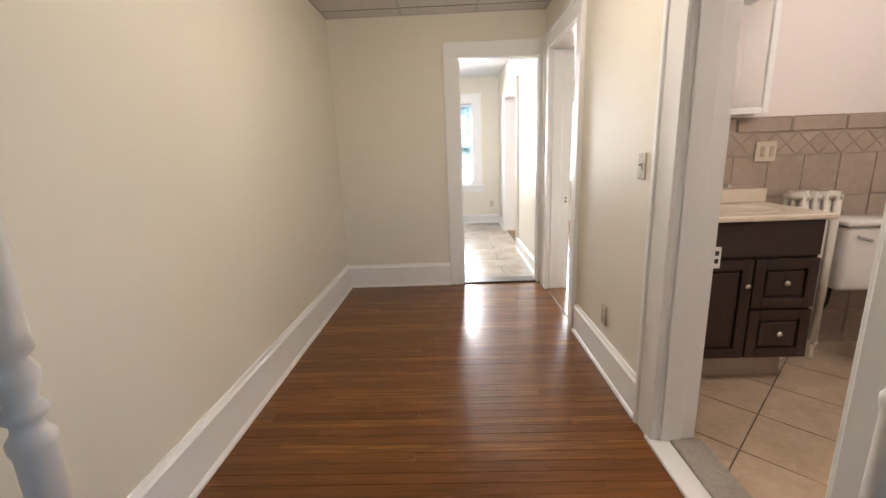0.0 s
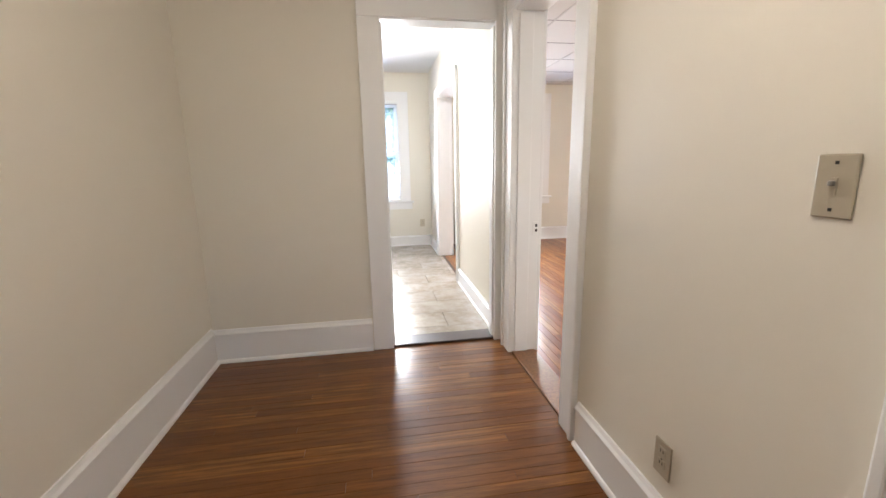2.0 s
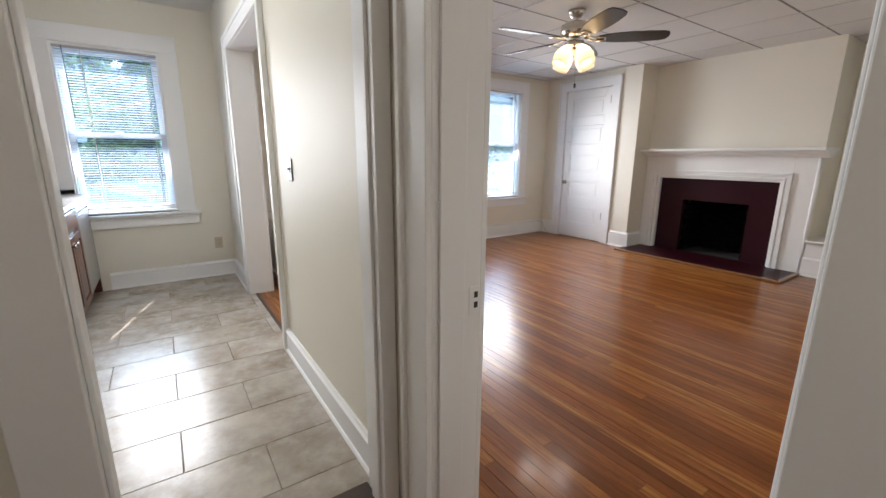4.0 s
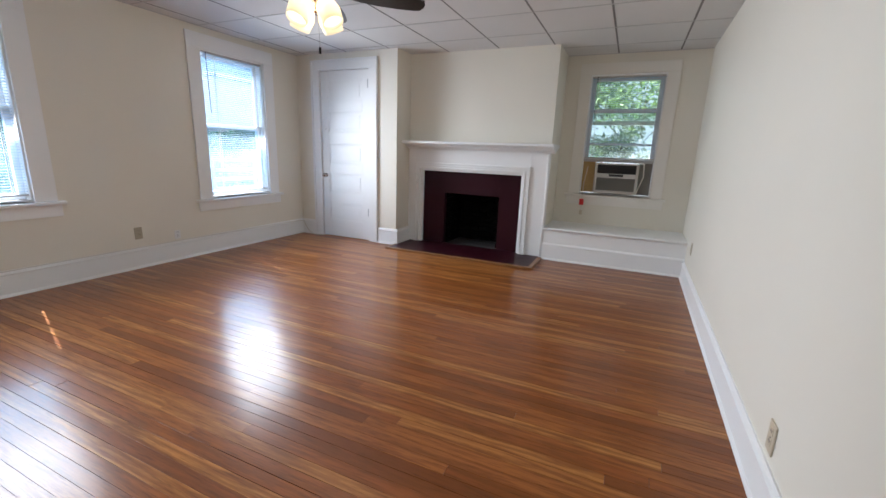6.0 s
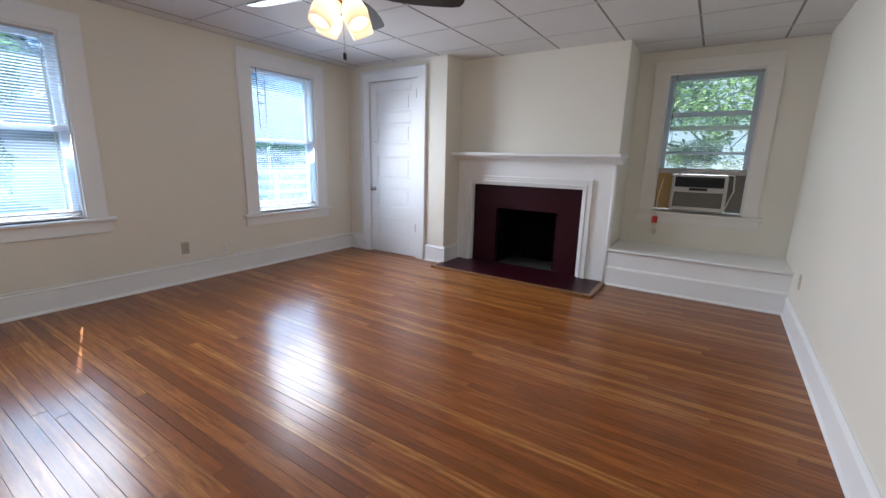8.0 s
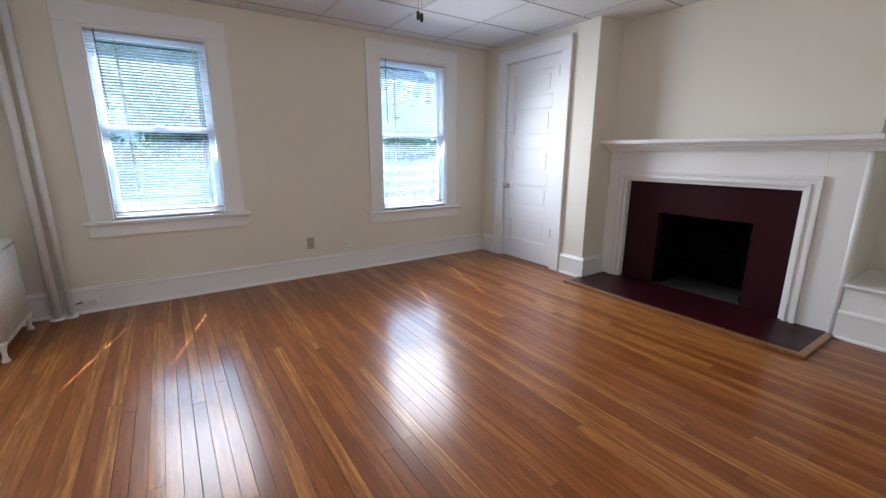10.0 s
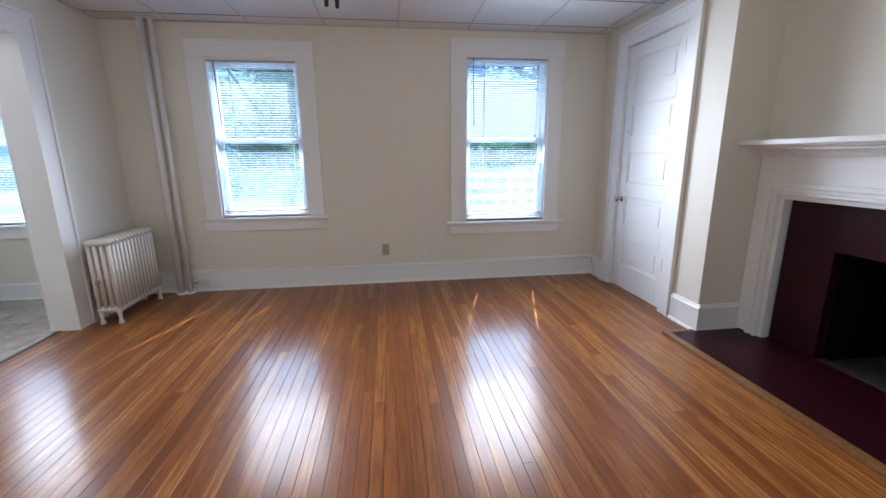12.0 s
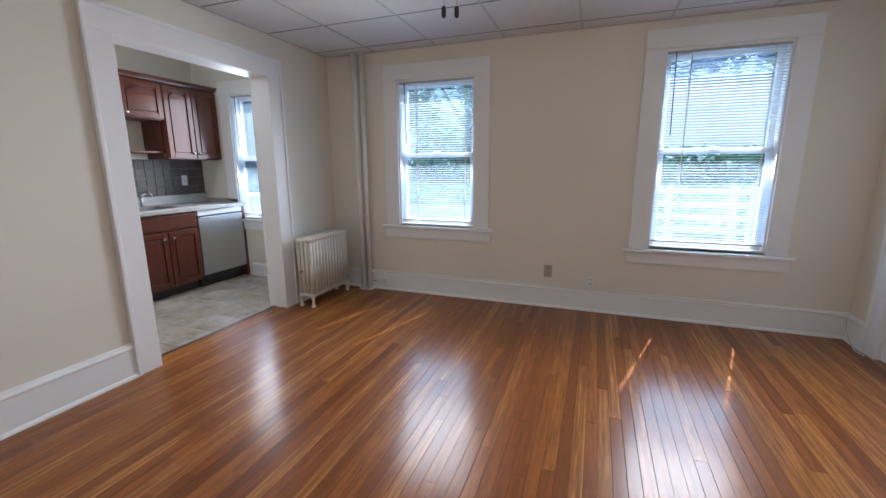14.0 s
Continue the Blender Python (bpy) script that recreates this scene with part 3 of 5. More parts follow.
# the cased wall end and turned posts by the head of the stairs
single("wall_stub", rbox(0.495, HX1, 0.425, 0.50, 0.0, ZH, r=0.004), WHITE, "white painted end of a short wall in the hall", "wall", kind="structure")


def newel(at, label):
    prof = [(0.030, 0.0), (0.030, 0.30), (0.022, 0.31), (0.026, 0.33), (0.020, 0.36), (0.026, 0.60), (0.023, 0.92), (0.027, 0.932), (0.027, 0.942), (0.019, 0.952), (0.018, 0.962),
            (0.026, 0.970), (0.026, 0.978), (0.018, 0.988), (0.027, 1.010), (0.027, 1.024), (0.019, 1.038), (0.028, 1.048), (0.027, 1.08), (0.031, 1.20), (0.026, 1.4), (0.028, 1.6), (0.028, ZH)]
    bm = bmesh.new()
    lathe(bm, [(r * 0.85, h) for r, h in prof], Matrix.Translation(at))
    return single("newel_post", bm, WHITE, label, "post", group="turned stair posts", smooth=True)


newel((-0.578, 0.352, 0), "turned white painted wooden post in shadow by the stairs")
newel((0.447, 0.388, 0), "turned white painted wooden post beside a short wall")


# ---- closet door: five panels ----
def closet_door():
    y0, y1, zt = D_CLOSET[0] + 0.022, D_CLOSET[1] - 0.022, 2.174
    xf, xb = XC + 0.012, XC + 0.047
    d = thing("closet_door", (XC, 6.66, 0.0), "closed white five-panel wooden closet door with nickel knob", "door")
    s0, s1 = y0 + 0.105, y1 - 0.105
    for a, b in ((y0, s0), (s1, y1)):
        part("stile", rbox(xf, xb, a, b, 0.008, zt, r=0.003), WHITE, d)
    rails = [(0.008, 0.235), (0.48, 0.62), (0.88, 1.0), (1.27, 1.41), (1.68, 1.80), (2.06, zt)]
    for a, b in rails:
        part("rail", rbox(xf + 0.0005, xb, s0, s1, a, b, r=0.003), WHITE, d)
    for (_, a), (b, _) in zip(rails, rails[1:]):
        p = part("panel", rbox(xf + 0.012, xb - 0.006, s0, s1, a, b, r=0.002), WHITE, d)
        bm = bmesh.new()
        for q in ((s0, s1, a, a + 0.016), (s0, s1, b - 0.016, b), (s0, s0 + 0.016, a, b), (s1 - 0.016, s1, a, b)):
            box(bm, xf + 0.004, xf + 0.0135, q[0], q[1], q[2], q[3])
        part("panel_moulding", soft(bm, 0.004), WHITE, p)
        part("raised_field", rbox(xf + 0.008, xf + 0.0135, s0 + 0.05, s1 - 0.05, a + 0.05, b - 0.05, r=0.004), WHITE, p)
    bm = bmesh.new()
    m = Matrix.Translation((xf, 6.985, 0.845)) @ Matrix.Rotation(radians(-90), 4, "Y")
    lathe(bm, [(0.027, 0), (0.027, 0.004), (0.010, 0.008), (0.009, 0.028), (0.022, 0.034), (0.027, 0.046), (0.022, 0.058), (0.008, 0.063)], m)
    part("knob", bm, NICKEL, d, "worn nickel round door knob", smooth=True)
    for z in (0.335, 1.955):
        bm = bmesh.new()
        box(bm, XC - 0.008, XC + 0.006, y0 - 0.028, y0 + 0.022, z, z + 0.10)
        soft(bm, 0.002)
        rod(bm, (XC - 0.010, y0 - 0.003, z - 0.006), (XC - 0.010, y0 - 0.003, z + 0.106), 0.007, n=10)
        part("hinge", bm, STEEL, d, "worn steel butt hinge")
    for dy in (0, 0.02):
        part("screw_hole", rbox(xf - 0.001, xf + 0.002, 6.955 + dy, 6.963 + dy, 1.448, 1.456, r=0.0005), BLACK, d, "small dark screw hole")
    return d


closet_door()
door_5 = thing("door_5", (XC, 6.66, 0), "white cased frame of the closet doorway", "doorway", kind="structure")
lining(door_5, "y", XC - 0.001, XC + 0.12, D_CLOSET[0], D_CLOSET[1], 2.198, stop=False)
casing(door_5, "y", XC, -1, D_CLOSET[0] + 0.014, D_CLOSET[1] - 0.014, 2.182, 0.12)


# ---- windows with blinds ----
def window(name, run, face, depth, a0, a1, z0, z1, label, rail, blind_to, sill_z, low_sash=True, glass=None, case=0.14, paint=None):
    """Sash window in a wall: casing, stool, apron, lined opening, two sashes, glass."""
    glass = glass or GLASS
    put = mapped(run, face, 1)
    mid = (a0 + a1) / 2
    w = thing(name, ((mid, face, z0) if run == "x" else (face, mid, z0)), label, "window", kind="structure")
    casing(w, run, face, -1, a0, a1, z1, case, z0=sill_z, band=False, paint=paint)
    bm = bmesh.new()
    put(bm, a0 - case - 0.045, a1 + case + 0.045, -0.055, 0.03, sill_z - 0.028, sill_z)
    part("window_sill", soft(bm, 0.007), paint or WHITE, w)
    bm = bmesh.new()
    put(bm, a0 - case - 0.02, a1 + case + 0.02, -0.021, 0, sill_z - 0.125, sill_z - 0.028)
    part("apron", soft(bm, 0.003), paint or WHITE, w)
    fr = bmesh.new()
    put(fr, a0, a0 + 0.02, 0.0, depth, z0, z1)
    put(fr, a1 - 0.02, a1, 0.0, depth, z0, z1)
    put(fr, a0 + 0.02, a1 - 0.02, 0.0, depth, z1 - 0.02, z1)
    put(fr, a0 + 0.02, a1 - 0.02, 0.0, depth, z0 - 0.02, z0 + 0.012)
    part("window_frame", fr, WHITE, w)
    spans = [("upper_sash", rail - 0.02, z1 - 0.02, 0.10)]
    if low_sash:
        spans.append(("lower_sash", z0 + 0.012, rail + 0.025, 0.062))
    for nm, b0, b1, d in spans:
        bm = bmesh.new()
        e = 0.045
        for q in ((a0 + 0.02, a0 + 0.02 + e, b0, b1), (a1 - 0.02 - e, a1 - 0.02, b0, b1), (a0 + 0.02 + e, a1 - 0.02 - e, b0, b0 + e), (a0 + 0.02 + e, a1 - 0.02 - e, b1 - e, b1)):
            put(bm, q[0], q[1], d, d + 0.035, q[2], q[3])
        sash = part(nm, soft(bm, 0.004), VINYL, w)
        bm = bmesh.new()
        put(bm, a0 + 0.02 + e, a1 - 0.02 - e, d + 0.014, d + 0.018, b0 + e, b1 - e)
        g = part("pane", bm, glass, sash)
        g.visible_shadow = False
        if nm == "lower_sash":
            bm = bmesh.new()
            put(bm, mid - 0.03, mid + 0.03, d - 0.012, d + 0.002, b1 - 0.012, b1 + 0.012)
            part("sash_lock", soft(bm, 0.004), VINYL, sash)
    return w


def blind(run, face, a0, a1, top, bottom, label, pitch=0.0212, tilt=-3, wand=True):
    """A horizontal slat blind with head rail, cords, bottom rail and tilt wand."""
    put = mapped(run, face, 1)
    mid = (a0 + a1) / 2
    d = 0.026
    b = thing("window_blind", ((mid, face + d, bottom) if run == "x" else (face + d, mid, bottom)), label, "blind", group="window blinds")
    bm = bmesh.new()
    put(bm, a0, a1, 0.006, 0.046, top - 0.03, top)
    part("head_rail", soft(bm, 0.004), DUSKYBAR, b)
    bm = bmesh.new()
    put(bm, a0, a1, 0.013, 0.039, bottom, bottom + 0.014)
    part("bottom_rail", soft(bm, 0.004), DUSKYBAR, b)
    L = a1 - a0
    cuts = [0.187, L - 0.098]
    seg = [(0, cuts[0] - 0.008), (cuts[0] + 0.008, cuts[1] - 0.008), (cuts[1] + 0.008, L)]
    bm = bmesh.new()
    for s0, s1 in seg:
        rows = []
        for v, h in ((-0.0125, -0.0012), (-0.006, 0.0008), (0.006, 0.0008), (0.0125, -0.0012)):
            rows.append([bm.verts.new((s - L / 2, v, h)) for s in (s0, s1)])
        for p, q in zip(rows, rows[1:]):
            bm.faces.new((p[0], p[1], q[1], q[0]))
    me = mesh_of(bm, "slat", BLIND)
    turn = 0 if run == "x" else radians(90)
    z = top - 0.042
    n = 0
    while z > bottom + 0.02:
        at = (mid, face + d, z) if run == "x" else (face + d, mid, z)
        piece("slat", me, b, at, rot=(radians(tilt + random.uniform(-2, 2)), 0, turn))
        z -= pitch
        n += 1
    for c in (a0 + cuts[0], a0 + cuts[1]):
        for dd in (0.0125, 0.0395):
            bm = bmesh.new()
            put(bm, c - 0.0018, c + 0.0018, dd - 0.0006, dd + 0.0006, bottom + 0.01, top - 0.03)
            part("ladder_cord", bm, CORD, b)
    if wand:
        bm = bmesh.new()
        aw = a0 + 0.075
        p0, p1 = ((aw, face - 0.002, top - 0.02), (aw + 0.01, face - 0.004, top - 0.02 - 0.62 * (top - bottom) / 1.5)) if run == "x" else ((face - 0.002, a1 - 0.075, top - 0.02), (face - 0.004, a1 - 0.08, top - 0.6))
        rod(bm, p0, p1, 0.004, n=8)
        part("tilt_wand", bm, WAND, b, "dark slim tilt wand")
    return b


window("window_1", "x", YN, 0.17, *W1, "white sash window looking on to trees", 1.40, None, 0.705)
blind("x", YN + 0.004, W1[0] + 0.006, W1[1] - 0.006, 2.104, 0.755, "lowered white slat blind, slats open, on the window beside the pipes")
window("window_2", "x", YN, 0.17, *W2, "white sash window looking on to a neighbouring house", 1.40, None, 0.605)
blind("x", YN + 0.004, W2[0] + 0.006, W2[1] - 0.006, 2.169, 0.665, "lowered white slat blind, slats open, on the window near the closet")
window("window_3", "x", YN, 0.17, *WK, "white sash window in the kitchen", 1.385, None, 0.69)
blind("x", YN + 0.004, WK[0] + 0.006, WK[1] - 0.006, 2.109, 0.745, "lowered white slat blind, slats open, on the kitchen window")
window("window_4", "y", XA, 0.17, *WA, "white window holding an air conditioner, trees outside", 1.62, None, 0.755, glass=VEILGLASS, low_sash=False, case=0.12, paint=CREAMTRIM)
bm = bmesh.new()
for q in ((WA[0] + 0.02, WA[0] + 0.065, 1.16, 1.78), (WA[1] - 0.065, WA[1] - 0.02, 1.16, 1.78), (WA[0] + 0.065, WA[1] - 0.065, 1.16, 1.21), (WA[0] + 0.065, WA[1] - 0.065, 1.735, 1.78)):
    box(bm, XA + 0.062, XA + 0.097, q[0], q[1], q[2], q[3])
raised = tagged(new("raised_sash", mesh_of(soft(bm, 0.004), "raised_sash", VINYL)), "white lower sash pushed up above the air conditioner", "window sash", kind="structure")
bm = bmesh.new()
box(bm, XA + 0.076, XA + 0.080, WA[0] + 0.065, WA[1] - 0.065, 1.21, 1.735)
g = part("pane", bm, VEILGLASS, raised)
g.visible_shadow = False
bm = bmesh.new()
box(bm, XA + 0.063, XA + 0.096, WA[0] + 0.065, WA[1] - 0.065, 1.36, 1.385)
part("glazing_bar", soft(bm, 0.003), VINYL, raised)
blind("y", XA + 0.004, WA[0] + 0.006, WA[1] - 0.006, 2.159, 1.20, "half-lowered white slat blind above the air conditioner")
# an unseen opening, added to bring daylight into the hall
window("window_5", "x", HY0 - 0.15, 0.15, *WH, "plain white window behind the stairs", 1.5, None, 0.89)


# ---- living room: fireplace ----
def fireplace():
    f = thing("fireplace", (XF, 4.95, 0), "white wooden mantelpiece round a burgundy painted fireplace", "fireplace")
    # tall flat surround: two legs and a frieze
    for a, b in ((4.045, 4.24), (5.765, 5.862)):
        part("leg", rbox(XF - 0.03, XF - 0.0005, a, b, 0.0, 1.235, r=0.004), WHITE, f)
    part("frieze", rbox(XF - 0.029, XF - 0.0005, 4.24, 5.765, 1.055, 1.235, r=0.003), WHITE, f)
    part("corner_bead", rod(bmesh.new(), (XF - 0.020, 4.040, 0.0), (XF - 0.020, 4.040, 1.24), 0.021, n=16), WHITE, f, smooth=True)
    # stepped picture-frame moulding round the burgundy face
    steps = ((0.105, 0.075, -0.052, -0.004), (0.075, 0.050, -0.040, -0.004), (0.050, 0.030, -0.050, 0.0), (0.030, 0.0, -0.022, 0.03))
    y0, y1, zt = 4.345, 5.66, 0.967
    for o, i, d0, d1 in steps:
        for nm, q in (("frame_moulding", (y0 - o, y0 - i, 0.0, zt + i)), ("frame_moulding", (y1 + i, y1 + o, 0.0, zt + i)), ("frame_moulding", (y0 - o, y1 + o, zt + i, zt + o))):
            part(nm, rbox(XF + d0, XF + d1, q[0], q[1], q[2], q[3], r=0.004), WHITE, f)
    # burgundy slips
    xb = XF + 0.045
    for q in ((y0 - 0.005, FB[0], 0.0, zt), (FB[1], y1 + 0.005, 0.0, zt), (FB[0], FB[1], FB[3], zt)):
        part("burgundy_slip", rbox(xb, xb + 0.07, *q, r=0.0006), BURGUNDY, f, "burgundy painted brick slip")
    # firebox
    bm = bmesh.new()
    for b in ((xb + 0.07, XF + 0.62, FB[1], FB[1] + 0.05, 0, 0.9), (xb + 0.07, XF + 0.62, FB[0] - 0.05, FB[0], 0, 0.9), (XF + 0.55, XF + 0.62, FB[0], FB[1], 0, 0.9), (xb + 0.07, XF + 0.62, FB[0], FB[1], 0.85, 0.9)):
        box(bm, *b)
    part("firebox", bm, SOOT, f, "soot-black brick firebox")
    me = mesh_of(rbox(-0.028, 0.028, -0.100, 0.100, -0.030, 0.030, r=0.004, seg=1), "firebrick", SOOT)
    for row in range(11):
        for k in range(4):
            y = FB[0] + 0.10 + k * 0.207 + (0.1 if row % 2 else 0)
            if y + 0.1 < FB[1] + 0.06:
                piece("firebrick", me, f, (XF + 0.535, y, 0.045 + row * 0.068))
        for k in range(2):
            for yy in (FB[0] + 0.012, FB[1] - 0.012):
                piece("firebrick", me, f, (XF + 0.22 + k * 0.21 + (0.06 if row % 2 else 0), yy, 0.045 + row * 0.068), rot=(0, 0, radians(90)))
    part("firebox_floor", rbox(XF + 0.02, XF + 0.55, FB[0], FB[1], -0.01, 0.016, r=0.003), ASH, f, "ash-grey firebox floor")
    # mantel shelf on a bed moulding
    prof = [(0.0, 1.235), (0.045, 1.235), (0.055, 1.250), (0.065, 1.252), (0.085, 1.268), (0.115, 1.272), (0.115, 1.283), (0.15, 1.29), (0.15, 1.297), (0.205, 1.299), (0.212, 1.306), (0.212, 1.328), (0.205, 1.334), (0.0, 1.334)]
    bm = bmesh.new()
    extrude(bm, prof, (XF - 0.0005, 3.975, 0), (XF - 0.0005, 5.864, 0), (-1, 0, 0))
    part("mantel_shelf", bm, WHITE, f, "white moulded mantel shelf")
    bm = bmesh.new()
    extrude(bm, [(u * 0.25, v) for u, v in prof], (XF, 4.0295, 0), (XF + 0.26, 4.0295, 0), (0, -1, 0))
    part("mantel_return", bm, WHITE, f)
    return f


fireplace()
hearth = thing("hearth", (5.47, 4.95, 0), "burgundy painted hearth slab with a wooden border", "hearth")
part("hearth_slab", rbox(5.215, XF + 0.044, 4.065, 5.83, 0.0, 0.022, r=0.003), BURGUNDY, hearth)
for q in ((5.165, 5.214, 4.02, 5.86), (5.214, XF - 0.06, 4.02, 4.064), (5.214, XC - 0.03, 5.831, 5.86)):
    part("border", rbox(q[0], q[1], q[2], q[3], 0.0, 0.024, r=0.004), THRESH, hearth, "worn brown wooden hearth border")


# ---- living room: window bench, air conditioner ----
def bench():
    b = thing("window_bench", (6.0, 3.3, 0), "low white panelled ledge under the window", "bench")
    y0, y1, x0 = 2.535, 4.028, 5.742
    part("front_board", rbox(x0, x0 + 0.03, y0, y1, 0.0, 0.352, r=0.003), WHITE, b)
    bm = bmesh.new()
    extrude(bm, [(0, 0), (0.026, 0), (0.026, 0.010), (0.014, 0.022), (0.012, 0.170), (0.018, 0.174), (0.016, 0.186), (0.006, 0.198), (0, 0.2)], (x0, y0, 0), (x0, y1, 0), (-1, 0, 0))
    part("bench_base", bm, WHITE, b)
    bm = bmesh.new()
    extrude(bm, [(0.0, 0.352), (0.012, 0.352), (0.022, 0.362), (0.030, 0.364), (0.034, 0.372), (0.030, 0.384), (-0.62, 0.384), (-0.62, 0.366), (0, 0.36)], (x0, y0, 0), (x0, y1, 0), (-1, 0, 0))
    part("bench_top", bm, WHITE, b)
    return b


bench()


def air_conditioner():
    x0, y0, y1, z0, z1 = XA - 0.085, 3.085, 3.575, 0.79, 1.15
    a = thing("air_conditioner", (XA, 3.33, 0.78), "white window air conditioner with grey grille, held by foam panels", "air conditioner")
    part("case", rbox(x0 + 0.03, XA + 0.34, y0, y1, z0, z1, r=0.008), ACBODY, a)
    bm = bmesh.new()
    for q in ((y0, y0 + 0.03, z0, z1), (y1 - 0.03, y1, z0, z1), (y0 + 0.03, y1 - 0.03, z0, z0 + 0.035), (y0 + 0.03, y1 - 0.03, z1 - 0.02, z1)):
        box(bm, x0, x0 + 0.032, *q)
    part("front_frame", soft(bm, 0.004), ACBODY, a)
    part("vent", rbox(x0 + 0.014, x0 + 0.031, y0 + 0.03, y1 - 0.03, z1 - 0.125, z1 - 0.02, r=0.002), BLACK, a, "dark air outlet")
    me = mesh_of(rbox(-0.003, 0.003, -0.205, 0.205, -0.012, 0.012, r=0.001, seg=1), "louvre", BLACK)
    for k in range(4):
        piece("louvre", me, a, (x0 + 0.012, (y0 + y1) / 2, z1 - 0.04 - k * 0.022), rot=(0, radians(25), 0))
    part("control_panel", rbox(x0 - 0.002, x0 + 0.03, y0 + 0.03, y1 - 0.03, z1 - 0.175, z1 - 0.125, r=0.003), ACBODY, a)
    part("display", rbox(x0 - 0.005, x0 + 0.01, y0 + 0.165, y1 - 0.165, z1 - 0.158, z1 - 0.130, r=0.002), BLACK, a, "black display")
    part("grille_back", rbox(x0 + 0.02, x0 + 0.03, y0 + 0.03, y1 - 0.03, z0 + 0.035, z1 - 0.175, r=0.001), BLACK, a)
    me = mesh_of(rbox(-0.006, 0.006, -0.213, 0.213, -0.0028, 0.0028, r=0.001, seg=1), "grille_slat", ACGREY)
    for k in range(15):
        piece("grille_slat", me, a, (x0 + 0.012, (y0 + y1) / 2, z0 + 0.044 + k * 0.0098), rot=(0, radians(-20), 0))
    for q, m, lab in (((WA[0] + 0.022, y0 - 0.004), ACGREY, "grey accordion side panel"), ((y1 + 0.004, WA[1] - 0.022), FOAM, "yellowed foam side panel")):
        p = part("side_panel", rbox(XA + 0.02, XA + 0.045, q[0], q[1], 0.785, 1.16, r=0.003), m, a, lab)
        bm = bmesh.new()
        k = q[0] + 0.012
        while k < q[1] - 0.01:
            box(bm, XA + 0.014, XA + 0.021, k, k + 0.006, 0.80, 1.15)
            k += 0.022
        part("fold", bm, m, p)
    part("top_flange", rbox(XA + 0.004, XA + 0.05, WA[0] + 0.02, WA[1] - 0.02, 1.158, 1.195, r=0.004), DUSKYBAR, a)
    bm = bmesh.new()
    pts = [(XA - 0.09, 3.56, 1.13), (XA - 0.06, 3.45, 1.185), (XA - 0.05, 3.2, 1.19), (XA - 0.06, 3.04, 1.15), (XA - 0.05, 3.03, 1.0), (XA - 0.04, 3.07, 0.86), (XA - 0.03, 3.09, 0.79)]
    for p, q in zip(pts, pts[1:]):
        rod(bm, p, q, 0.007, n=8)
    part("hose", bm, CORD, a, "off-white loop of cord", smooth=True)
    return a


air_conditioner()
bm = bmesh.new()
for p, q in (((XA - 0.03, 3.66, 1.1), (XA - 0.035, 3.69, 0.9)), ((XA - 0.035, 3.69, 0.9), (XA - 0.075, 3.69, 0.69)), ((XA - 0.075, 3.69, 0.63), (XA - 0.03, 3.69, 0.54))):
    rod(bm, p, q, 0.0045, n=8)
plug = single("power_cord", bm, CORD, "off-white air conditioner cord with a red plug head", "cord")
part("plug_head", rbox(XA - 0.092, XA - 0.058, 3.665, 3.715, 0.625, 0.70, r=0.006), RED, plug, "red plug safety head")
part("plug_tip", rbox(XA - 0.05, XA - 0.002, 3.672, 3.706, 0.50, 0.555, r=0.005), IVORY, plug)


